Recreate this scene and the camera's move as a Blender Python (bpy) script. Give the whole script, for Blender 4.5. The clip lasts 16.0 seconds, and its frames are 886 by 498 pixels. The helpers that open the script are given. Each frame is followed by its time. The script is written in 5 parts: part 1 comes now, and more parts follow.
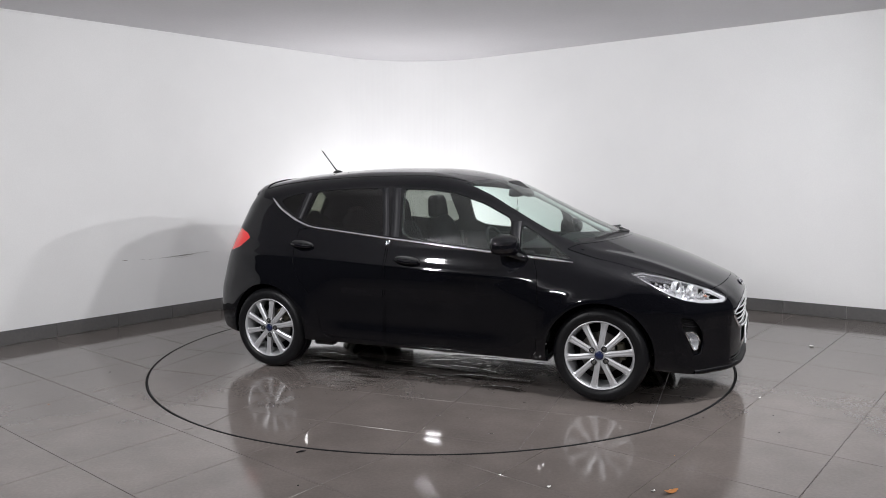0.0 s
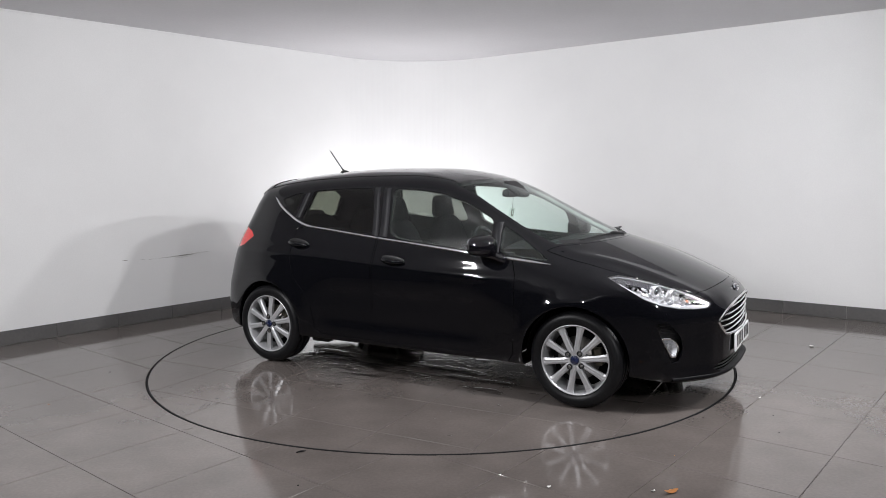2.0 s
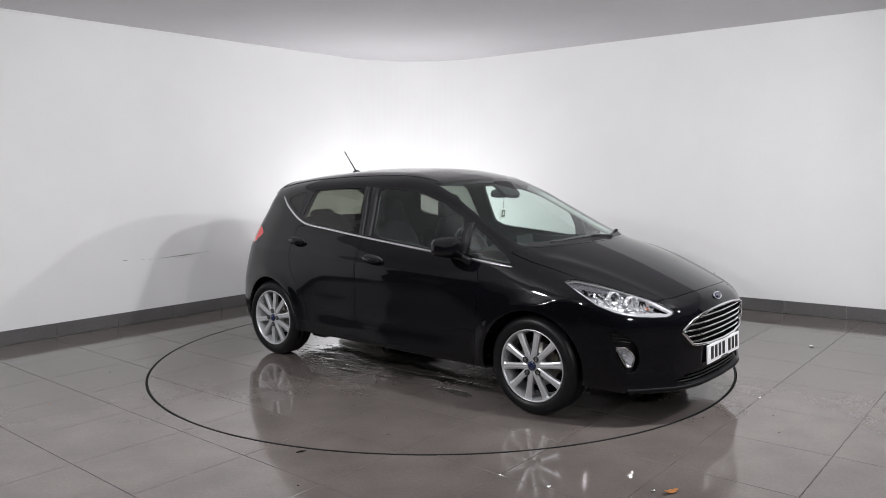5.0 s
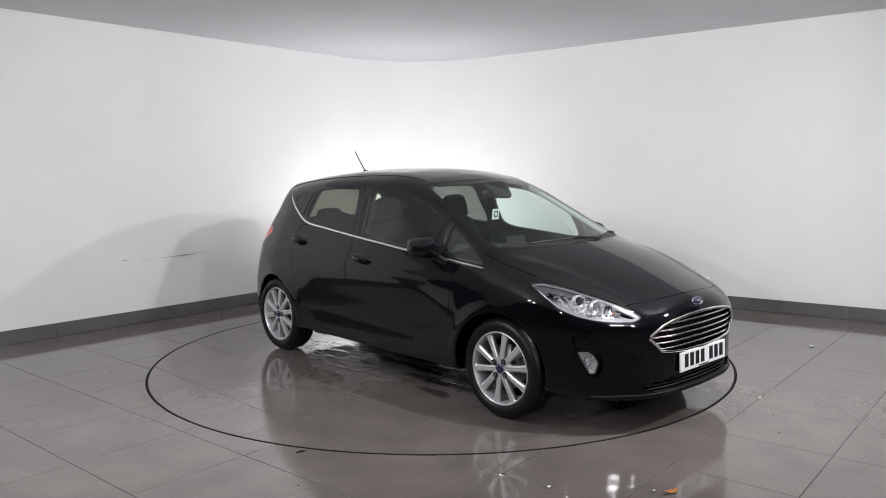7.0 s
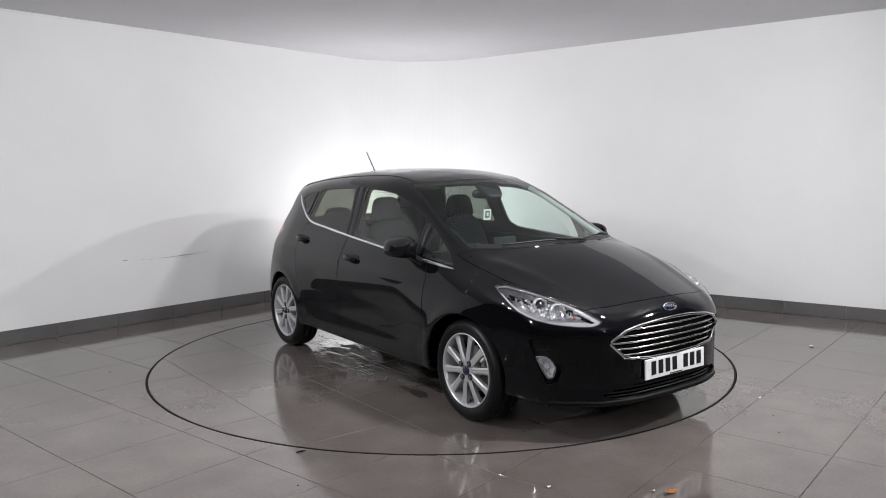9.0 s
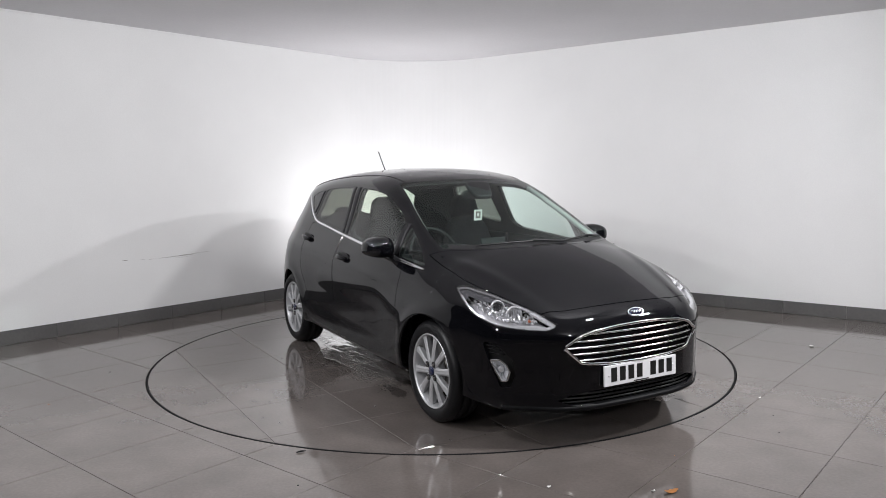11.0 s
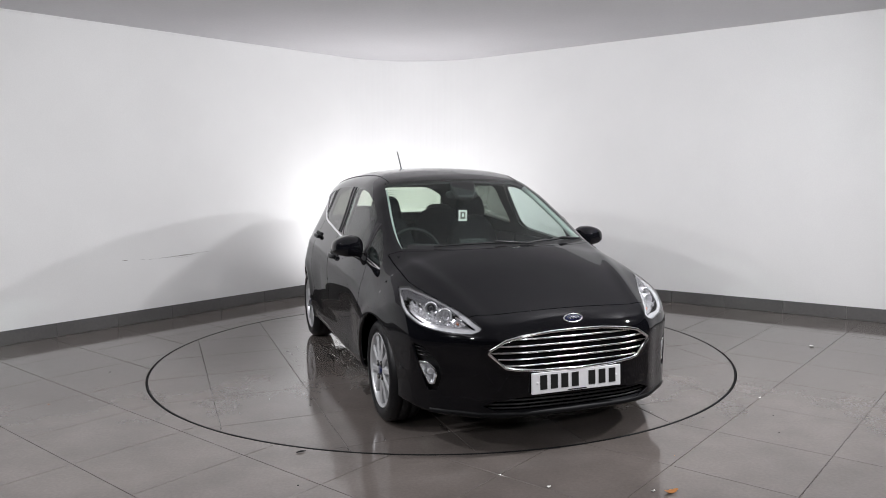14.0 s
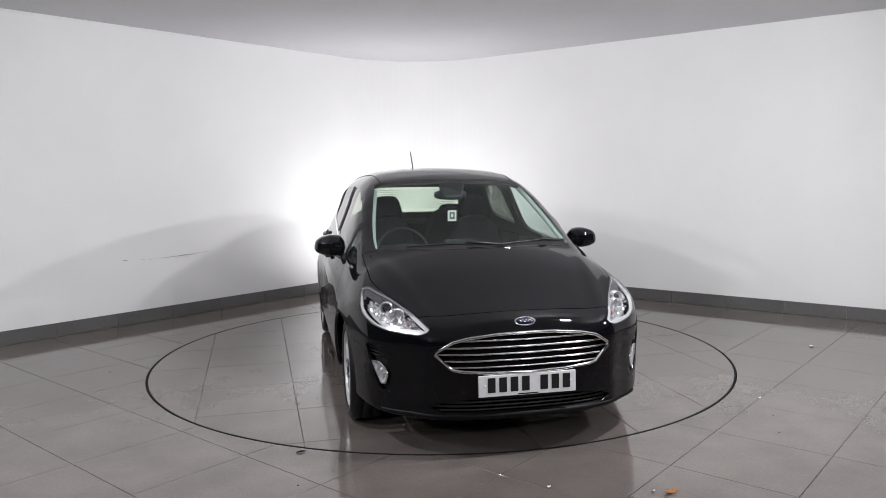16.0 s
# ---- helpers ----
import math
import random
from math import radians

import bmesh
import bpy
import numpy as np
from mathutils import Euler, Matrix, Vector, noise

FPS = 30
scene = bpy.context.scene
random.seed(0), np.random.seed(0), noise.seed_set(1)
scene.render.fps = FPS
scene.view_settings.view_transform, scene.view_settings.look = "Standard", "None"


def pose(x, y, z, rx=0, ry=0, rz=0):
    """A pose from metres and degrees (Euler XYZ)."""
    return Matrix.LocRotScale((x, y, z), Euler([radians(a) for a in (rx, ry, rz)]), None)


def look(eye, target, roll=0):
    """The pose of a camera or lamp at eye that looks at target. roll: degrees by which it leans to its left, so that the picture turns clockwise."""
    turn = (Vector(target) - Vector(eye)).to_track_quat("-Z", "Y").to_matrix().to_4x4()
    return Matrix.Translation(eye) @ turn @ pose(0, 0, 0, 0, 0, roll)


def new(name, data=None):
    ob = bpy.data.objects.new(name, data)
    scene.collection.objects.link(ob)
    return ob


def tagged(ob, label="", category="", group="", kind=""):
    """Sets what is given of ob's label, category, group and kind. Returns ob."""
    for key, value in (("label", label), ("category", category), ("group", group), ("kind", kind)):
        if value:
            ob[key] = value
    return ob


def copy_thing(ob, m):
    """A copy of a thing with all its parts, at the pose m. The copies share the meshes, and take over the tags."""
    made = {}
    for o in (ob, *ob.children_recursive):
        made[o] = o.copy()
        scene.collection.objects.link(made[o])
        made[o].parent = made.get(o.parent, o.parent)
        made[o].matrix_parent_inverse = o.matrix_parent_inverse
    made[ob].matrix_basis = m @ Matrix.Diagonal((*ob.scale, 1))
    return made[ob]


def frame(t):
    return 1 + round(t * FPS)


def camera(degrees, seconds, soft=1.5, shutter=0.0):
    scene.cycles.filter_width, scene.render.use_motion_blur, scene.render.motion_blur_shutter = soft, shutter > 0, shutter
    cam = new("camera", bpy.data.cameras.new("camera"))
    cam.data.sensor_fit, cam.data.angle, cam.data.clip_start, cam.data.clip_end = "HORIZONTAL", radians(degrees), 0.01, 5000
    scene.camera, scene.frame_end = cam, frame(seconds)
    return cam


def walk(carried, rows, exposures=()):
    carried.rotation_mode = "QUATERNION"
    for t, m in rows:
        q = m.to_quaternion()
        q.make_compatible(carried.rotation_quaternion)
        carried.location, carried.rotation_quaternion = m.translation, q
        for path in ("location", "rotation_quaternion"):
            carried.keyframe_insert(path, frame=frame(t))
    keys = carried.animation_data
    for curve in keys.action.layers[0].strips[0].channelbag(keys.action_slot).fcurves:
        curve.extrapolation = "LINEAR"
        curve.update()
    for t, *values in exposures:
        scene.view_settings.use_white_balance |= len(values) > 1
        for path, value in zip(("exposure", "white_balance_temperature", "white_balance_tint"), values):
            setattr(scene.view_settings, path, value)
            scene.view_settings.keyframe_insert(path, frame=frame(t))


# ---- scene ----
# camera: stands still on a tripod before the turntable
cam = camera(60.96, 16.0, soft=0.8)
EYE = (0.0, -6.007, 1.4625)
AIM = (0.0236, -0.0393, 0.8454)
walk(cam, [(0.0, look(EYE, AIM, -0.692)), (16.0, look(EYE, AIM, -0.692))], exposures=[(0.0, 0.0), (16.0, 0.0)])

# a windowless studio: the world is almost black, the lamps give the light
world = bpy.data.worlds.new("studio_dark")
scene.world = world
world.use_nodes = True
world.node_tree.nodes["Background"].inputs[0].default_value = (0.02, 0.02, 0.02, 1)
world.node_tree.nodes["Background"].inputs[1].default_value = 0.5

CEIL = 2.88


def area_lamp(name, at, target, sx, sy, watts, colour=(0.978, 0.978, 1.0)):
    data = bpy.data.lights.new(name, "AREA")
    data.shape, data.size, data.size_y = "RECTANGLE", sx, sy
    data.energy, data.color = watts, colour
    ob = new(name, data)
    ob.matrix_world = look(at, target)
    return ob


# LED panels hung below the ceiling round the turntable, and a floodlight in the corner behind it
PANELS = [(-3.1, -3.5, 37, 0.20, 0.08), (3.7, -1.9, 60, 0.20, 0.08), (-1.95, -2.4, 40, 0.20, 0.08), (1.8, -2.3, 66, 0.20, 0.08), (-2.8, -6.2, 36, 0.20, 0.08), (2.8, -6.2, 52, 0.20, 0.08)]
for px, py, watts, wide, deep in PANELS:
    area_lamp("panel_light", (px, py, CEIL - 0.42), (px * 0.1, py * 0.25 + 0.6, 0.4), wide, deep, watts)
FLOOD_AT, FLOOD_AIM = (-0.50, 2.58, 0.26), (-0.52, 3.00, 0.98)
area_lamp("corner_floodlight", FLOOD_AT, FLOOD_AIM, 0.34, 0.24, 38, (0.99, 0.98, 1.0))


# ---- materials ----
def material(name, base, rough=0.5, metal=0.0, grain=None, bump=0.0, grain_scale=40.0, rough_var=0.0, coat=0.0, spec=0.5, big=None, big_scale=1.5):
    """A principled material; grain: how much the colour varies at a fine scale, big: at a coarse one."""
    m = bpy.data.materials.new(name)
    m.use_nodes = True
    nt = m.node_tree
    b = nt.nodes["Principled BSDF"]
    b.inputs["Base Color"].default_value = (*base, 1)
    b.inputs["Roughness"].default_value = rough
    b.inputs["Metallic"].default_value = metal
    b.inputs["Coat Weight"].default_value = coat
    b.inputs["Coat Roughness"].default_value = 0.04
    b.inputs["Coat IOR"].default_value = 1.45
    b.inputs["Specular IOR Level"].default_value = spec
    if grain or bump or rough_var or big:
        co = nt.nodes.new("ShaderNodeTexCoord")
        n1 = nt.nodes.new("ShaderNodeTexNoise")
        n1.inputs["Scale"].default_value, n1.inputs["Detail"].default_value = grain_scale, 6
        n2 = nt.nodes.new("ShaderNodeTexNoise")
        n2.inputs["Scale"].default_value, n2.inputs["Detail"].default_value = big_scale, 4
        nt.links.new(co.outputs["Object"], n1.inputs["Vector"])
        nt.links.new(co.outputs["Object"], n2.inputs["Vector"])
        last = None
        for node, amount in ((n1, grain or 0), (n2, big or 0)):
            if not amount:
                continue
            ramp = nt.nodes.new("ShaderNodeMapRange")
            ramp.inputs["From Min"].default_value, ramp.inputs["From Max"].default_value = 0.3, 0.7
            ramp.inputs["To Min"].default_value, ramp.inputs["To Max"].default_value = 1 - amount, 1 + amount
            nt.links.new(node.outputs["Fac"], ramp.inputs["Value"])
            mul = nt.nodes.new("ShaderNodeVectorMath")
            mul.operation = "SCALE"
            if last is None:
                mul.inputs[0].default_value = base
            else:
                nt.links.new(last, mul.inputs[0])
            nt.links.new(ramp.outputs["Result"], mul.inputs["Scale"])
            last = mul.outputs["Vector"]
        if last is not None:
            nt.links.new(last, b.inputs["Base Color"])
        if rough_var:
            rr = nt.nodes.new("ShaderNodeMapRange")
            rr.inputs["From Min"].default_value, rr.inputs["From Max"].default_value = 0.3, 0.7
            rr.inputs["To Min"].default_value, rr.inputs["To Max"].default_value = max(0.0, rough - rough_var), rough + rough_var
            nt.links.new(n2.outputs["Fac"], rr.inputs["Value"])
            nt.links.new(rr.outputs["Result"], b.inputs["Roughness"])
        if bump:
            bp = nt.nodes.new("ShaderNodeBump")
            bp.inputs["Strength"].default_value, bp.inputs["Distance"].default_value = bump, 0.002
            nt.links.new(n1.outputs["Fac"], bp.inputs["Height"])
            nt.links.new(bp.outputs["Normal"], b.inputs["Normal"])
    return m


def glass_material(name, tint, rough=0.0, film=0.0, mirror=0.085):
    """Thin automotive glass: tinted see-through with a mirror-like gloss by Fresnel."""
    m = bpy.data.materials.new(name)
    m.use_nodes = True
    nt = m.node_tree
    nt.nodes.clear()
    out = nt.nodes.new("ShaderNodeOutputMaterial")
    mix = nt.nodes.new("ShaderNodeMixShader")
    clear = nt.nodes.new("ShaderNodeBsdfTransparent")
    gloss = nt.nodes.new("ShaderNodeBsdfGlossy")
    facing = nt.nodes.new("ShaderNodeLayerWeight")
    facing.inputs["Blend"].default_value = 0.5
    power = nt.nodes.new("ShaderNodeMath")
    power.operation, power.inputs[1].default_value = "POWER", 5.0
    fres = nt.nodes.new("ShaderNodeMath")
    fres.operation, fres.inputs[1].default_value, fres.inputs[2].default_value = "MULTIPLY_ADD", 0.98 - mirror, mirror
    nt.links.new(facing.outputs["Facing"], power.inputs[0])
    nt.links.new(power.outputs[0], fres.inputs[0])
    clear.inputs["Color"].default_value = (*tint, 1)
    gloss.inputs["Roughness"].default_value = rough
    nt.links.new(fres.outputs[0], mix.inputs["Fac"])
    see = clear.outputs["BSDF"]
    if film:
        # film: a faint green diffuse veil standing in for light reflected in the glass
        veil, lay, mottle = nt.nodes.new("ShaderNodeBsdfDiffuse"), nt.nodes.new("ShaderNodeMixShader"), nt.nodes.new("ShaderNodeTexNoise")
        veil.inputs["Color"].default_value = (0.55, 0.70, 0.66, 1)
        mottle.inputs["Scale"].default_value = 9.0
        amount = nt.nodes.new("ShaderNodeMath")
        amount.operation, amount.inputs[1].default_value = "MULTIPLY", film * 2
        nt.links.new(mottle.outputs["Fac"], amount.inputs[0])
        nt.links.new(amount.outputs[0], lay.inputs["Fac"])
        nt.links.new(see, lay.inputs[1])
        nt.links.new(veil.outputs["BSDF"], lay.inputs[2])
        see = lay.outputs["Shader"]
    nt.links.new(see, mix.inputs[1])
    nt.links.new(gloss.outputs["BSDF"], mix.inputs[2])
    nt.links.new(mix.outputs["Shader"], out.inputs["Surface"])
    return m


M_WALL = material("white_wall_paint", (0.80, 0.80, 0.80), 0.7, grain=0.015, big=0.02, bump=0.06, grain_scale=90)
M_CEIL = material("ceiling_paint", (0.68, 0.67, 0.69), 0.8, grain=0.02, big=0.02, bump=0.05)
M_DARK = material("dark_studio_wall", (0.013, 0.013, 0.014), 0.9, grain=0.1, big=0.1)
M_TILE = material("floor_tile", (0.130, 0.113, 0.105), 0.088, grain=0.07, big=0.14, bump=0.02, grain_scale=60, big_scale=2.6, rough_var=0.035, spec=0.75)
M_SKIRT = material("skirting_tile", (0.115, 0.112, 0.11), 0.35, grain=0.08, big=0.1, bump=0.03)
M_GROUT = material("grout", (0.115, 0.105, 0.10), 0.9, grain=0.2)
M_GROUT_LIGHT = material("light_grout", (0.5, 0.49, 0.47), 0.9, grain=0.2)
M_RING = material("ring_rubber", (0.010, 0.010, 0.011), 0.9, spec=0.2, grain=0.2)
M_PAINT = material("black_car_paint", (0.0032, 0.0033, 0.0045), 0.5, coat=1.0, spec=0.0)
M_TRIM = material("black_plastic", (0.012, 0.012, 0.013), 0.45, grain=0.2, bump=0.1, grain_scale=300)
M_GLOSSBLACK = material("gloss_black_plastic", (0.006, 0.006, 0.007), 0.08)
M_CHROME = material("chrome", (0.92, 0.93, 0.94), 0.09, 1.0)
M_BARCHROME = material("satin_chrome", (0.88, 0.89, 0.90), 0.16, 1.0, grain=0.06, grain_scale=150)
M_ALLOY = material("silver_alloy", (0.52, 0.525, 0.54), 0.36, 0.5, grain=0.05, grain_scale=200)
M_RUBBER = material("tyre_rubber", (0.006, 0.006, 0.007), 0.42, spec=0.25, grain=0.25, bump=0.2, grain_scale=120)
M_STEEL = material("brake_steel", (0.20, 0.19, 0.18), 0.4, 0.8, grain=0.3, grain_scale=30)
M_CALIPER = material("caliper_iron", (0.10, 0.09, 0.065), 0.55, 0.3, grain=0.3)
M_FABRIC = material("seat_fabric", (0.010, 0.010, 0.011), 1.0, spec=0.0, grain=0.3, grain_scale=400)
M_DASH = material("dashboard_plastic", (0.016, 0.017, 0.018), 0.65, spec=0.2, grain=0.2, bump=0.2, grain_scale=350)
M_LINER = material("headlining", (0.035, 0.036, 0.036), 0.95, grain=0.08, grain_scale=300, spec=0.1)
M_PALETRIM = material("pale_pillar_trim", (0.42, 0.44, 0.43), 0.8, grain=0.05, grain_scale=300)
M_INNER = material("inner_trim", (0.008, 0.008, 0.009), 0.9, spec=0.05, grain=0.2)
M_RED = material("red_lamp_plastic", (0.62, 0.014, 0.014), 0.18, coat=1.0)
M_LENS = glass_material("clear_lens", (0.96, 0.96, 0.97), mirror=0.045)
M_GLASS = glass_material("green_tinted_glass", (0.93, 0.995, 0.965), 0.0, 0.008)
M_SCREEN = glass_material("green_tinted_windscreen", (0.82, 0.93, 0.885), 0.0, 0.006, 0.042)
M_PRIVACY = glass_material("privacy_glass", (0.18, 0.19, 0.17))
M_REARGLASS = glass_material("heated_rear_glass", (0.62, 0.66, 0.56))
M_WHITE = material("white_plate", (0.80, 0.80, 0.82), 0.35, grain=0.02)
M_BLACKINK = material("black_lettering", (0.01, 0.01, 0.01), 0.4)
M_BLUE = material("blue_emblem", (0.010, 0.016, 0.055), 0.2, coat=1.0)
M_SILVER = material("lamp_reflector", (0.82, 0.83, 0.85), 0.16, 0.7)
M_ORANGE = material("amber_bulb", (0.40, 0.09, 0.02), 0.3)
M_LEAF = material("dry_leaf", (0.33, 0.13, 0.03), 0.8, grain=0.3)
M_PAPER = material("paper_scrap", (0.72, 0.71, 0.69), 0.8, grain=0.05)
M_DROP = material("rain_bead", (0.01, 0.01, 0.01), 0.02, spec=0.8)
M_SCUFF = material("scuff_mark", (0.15, 0.13, 0.11), 0.9, grain=0.4, grain_scale=80)


# ---- mesh helpers ----
def mesh_of(name, verts, faces, mat, smooth=False):
    me = bpy.data.meshes.new(name)
    me.from_pydata([tuple(v) for v in verts], [], [tuple(int(i) for i in f) for f in faces])
    if mat:
        me.materials.append(mat)
    if smooth:
        me.polygons.foreach_set("use_smooth", [True] * len(me.polygons))
    me.update()
    return me


def part(name, data, mat, parent=None, label="", smooth=False, m=None):
    """Links a bmesh (or a mesh) as one object, under parent when given."""
    if isinstance(data, bmesh.types.BMesh):
        me = bpy.data.meshes.new(name)
        bmesh.ops.recalc_face_normals(data, faces=data.faces)
        data.to_mesh(me)
        data.free()
        if mat:
            me.materials.append(mat)
        if smooth:
            me.polygons.foreach_set("use_smooth", [True] * len(me.polygons))
    else:
        me = data
    ob = new(name, me)
    if parent:
        ob.parent = parent
    if m is not None:
        ob.matrix_basis = m
    if label:
        ob["label"] = label
    return ob


def box(sx, sy, sz, bevel=0.0, at=(0, 0, 0), segments=2, bm=None):
    b = bmesh.new()
    bmesh.ops.create_cube(b, size=1, matrix=Matrix.Translation(at) @ Matrix.Diagonal((sx, sy, sz, 1)))
    if bevel:
        bmesh.ops.bevel(b, geom=b.edges[:], offset=bevel, segments=segments, profile=0.6, affect="EDGES")
    if bm is None:
        return b
    tmp = bpy.data.meshes.new("tmp")
    b.to_mesh(tmp)
    b.free()
    bm.from_mesh(tmp)
    bpy.data.meshes.remove(tmp)
    return bm


def lathe(profile, n=64, axis="Y"):
    """Turns a profile of (radius, offset) round an axis; returns verts and faces."""
    verts, faces = [], []
    for r, o in profile:
        for i in range(n):
            a = 2 * math.pi * i / n
            c, s = r * math.cos(a), r * math.sin(a)
            verts.append((c, o, s) if axis == "Y" else ((c, s, o) if axis == "Z" else (o, c, s)))
    for k in range(len(profile) - 1):
        for i in range(n):
            j = (i + 1) % n
            faces.append((k * n + i, k * n + j, (k + 1) * n + j, (k + 1) * n + i))
    return verts, faces


def tube(points, radius, n=8, closed=False):
    """A round bar through points; radius a number or one per point."""
    pts = [Vector(q) for q in points]
    verts, faces, count = [], [], len(pts)
    side = None
    for i, q in enumerate(pts):
        a = pts[(i - 1) % count] if (i or closed) else q
        b = pts[(i + 1) % count] if (i < count - 1 or closed) else q
        d = (b - a).normalized()
        if side is None:
            side = d.orthogonal().normalized()
        side = (side - d * side.dot(d)).normalized()
        up = d.cross(side)
        r = radius[i] if isinstance(radius, (list, tuple)) else radius
        for k in range(n):
            w = 2 * math.pi * k / n
            verts.append(q + (side * math.cos(w) + up * math.sin(w)) * r)
    for i in range(count if closed else count - 1):
        j = (i + 1) % count
        for k in range(n):
            l = (k + 1) % n
            faces.append((i * n + k, i * n + l, j * n + l, j * n + k))
    if not closed:
        faces.append(tuple(range(n))[::-1])
        faces.append(tuple((count - 1) * n + k for k in range(n)))
    return verts, faces


def spline(xs, ys):
    """A smooth curve through the knots (monotone cubic), flat slope carried on past the ends."""
    xs, ys = np.array(xs, float), np.array(ys, float)
    h = np.diff(xs)
    d = np.diff(ys) / h
    m = np.zeros(len(xs))
    m[0], m[-1] = d[0], d[-1]
    for i in range(1, len(xs) - 1):
        if d[i - 1] * d[i] > 0:
            w1, w2 = 2 * h[i] + h[i - 1], h[i] + 2 * h[i - 1]
            m[i] = (w1 + w2) / (w1 / d[i - 1] + w2 / d[i])

    def at(x):
        x = np.asarray(x, float)
        i = np.clip(np.searchsorted(xs, x) - 1, 0, len(h) - 1)
        t = (x - xs[i]) / h[i]
        tc = np.clip(t, 0, 1)
        y = ((2 * tc**3 - 3 * tc**2 + 1) * ys[i] + (tc**3 - 2 * tc**2 + tc) * h[i] * m[i]
             + (-2 * tc**3 + 3 * tc**2) * ys[i + 1] + (tc**3 - tc**2) * h[i] * m[i + 1])
        return y + (t - tc) * h[i] * np.where(t < 0, m[0], m[-1])

    return at


# ---- the studio ----
L_POINT, L_ANG = Vector((-2.769, 1.632)), radians(49.2)
R_POINT, R_ANG = Vector((3.008, 1.798)), radians(-37.65)
L_DIR, R_DIR = Vector((math.cos(L_ANG), math.sin(L_ANG))), Vector((math.cos(R_ANG), math.sin(R_ANG)))
CORNER = Vector((-0.375, 4.407))
BEND = 1.2  # how far before the corner the walls begin to curve


def wall_path():
    """Plan of the white wall: left straight, rounded corner, right straight."""
    half = (math.pi - (L_ANG - R_ANG)) / 2
    radius = BEND * math.tan(half)
    a = CORNER - L_DIR * BEND
    normal = Vector((L_DIR.y, -L_DIR.x))
    centre = a + normal * radius
    pts = [CORNER - L_DIR * 7.4]
    steps = 24
    for i in range(steps + 1):
        ang = math.atan2(-normal.y, -normal.x) - (L_ANG - R_ANG) * i / steps
        pts.append(centre + Vector((math.cos(ang), math.sin(ang))) * radius)
    pts.append(CORNER + R_DIR * 7.9)
    return pts


WALL = wall_path()


def along(path, step, offset=0.0):
    """Points and directions every step along a plan path."""
    out, carry = [], offset
    for a, b in zip(path, path[1:]):
        length = (b - a).length
        while carry < length:
            out.append((a + (b - a) * (carry / length), (b - a).normalized()))
            carry += step
        carry -= length
    return out


def strip(path, z0, z1, inset0, inset1):
    """A wall-like solid along a plan path from z0 to z1, between two insets into the room."""
    verts, faces = [], []
    n = len(path)
    for i, q in enumerate(path):
        a, b = path[max(i - 1, 0)], path[min(i + 1, n - 1)]
        d = (b - a).normalized()
        inward = Vector((d.y, -d.x))
        for ins, z in ((inset0, z0), (inset1, z0), (inset1, z1), (inset0, z1)):
            w = q + inward * ins
            verts.append((w.x, w.y, z))
    for i in range(n - 1):
        for k in range(4):
            l = (k + 1) % 4
            faces.append((i * 4 + k, i * 4 + l, i * 4 + 4 + l, i * 4 + 4 + k))
    faces.append((0, 3, 2, 1))
    faces.append(tuple((n - 1) * 4 + k for k in (0, 1, 2, 3)))
    return verts, faces


def structure(name, verts, faces, mat, label, smooth=False):
    return tagged(new(name, mesh_of(name, verts, faces, mat, smooth)), label, name.split("_")[0], kind="structure")


v, f = strip(WALL, 0.0, CEIL, -0.15, 0.0)
wall_main = structure("wall_curved", v, f, M_WALL, "white painted studio wall with a rounded corner and faint scuffs")
LEFT_END, RIGHT_END = WALL[0], WALL[-1]
BACK = -9.5
for nm, path in (("wall_left", [Vector((LEFT_END.x, BACK)), LEFT_END - Vector((0, 0.003))]), ("wall_right", [RIGHT_END - Vector((0, 0.003)), Vector((RIGHT_END.x, BACK))]),
                 ("wall_back", [Vector((RIGHT_END.x, BACK)), Vector((LEFT_END.x, BACK))])):
    v, f = strip(path, 0.0, CEIL, -0.15, 0.0)
    structure(nm, v, f, M_DARK, "dark unlit wall closing the studio behind the camera")
bm = box(16, 20, 0.2, at=(0, -2.5, CEIL + 0.1))
tagged(part("ceiling", bm, M_CEIL), "plain pale grey studio ceiling", "ceiling", kind="structure")

TABLE_R = 2.235
# floor: a grout bed, tiles over it, and the turntable set flush into a round opening
TILE_ANG = 50.0
TN, TE = Vector((math.sin(radians(TILE_ANG)), -math.cos(radians(TILE_ANG)))), Vector((math.cos(radians(TILE_ANG)), math.sin(radians(TILE_ANG))))


def ring_plate(r0, r1, z, n=128):
    verts = [(r * math.cos(2 * math.pi * i / n), r * math.sin(2 * math.pi * i / n), z) for r in (r0, r1) for i in range(n)]
    return verts, [(i, n + i, n + (i + 1) % n, (i + 1) % n) for i in range(n)]


def grid_floor():
    """The grout bed round the turntable pit: an annulus whose outer rim is far outside the walls."""
    v, f = ring_plate(TABLE_R + 0.007, 14.0, -0.004)
    return v, f


v, f = grid_floor()
floor = structure("floor", v, f, M_GROUT, "glossy grey-brown tiled studio floor, damp and littered with scraps")
v, f = lathe([(TABLE_R + 0.007, 0.0), (TABLE_R + 0.007, -0.12), (0.0, -0.12)], 128, "Z")
part("pit_lining", mesh_of("pit_lining", v, f, M_RING), None, floor)


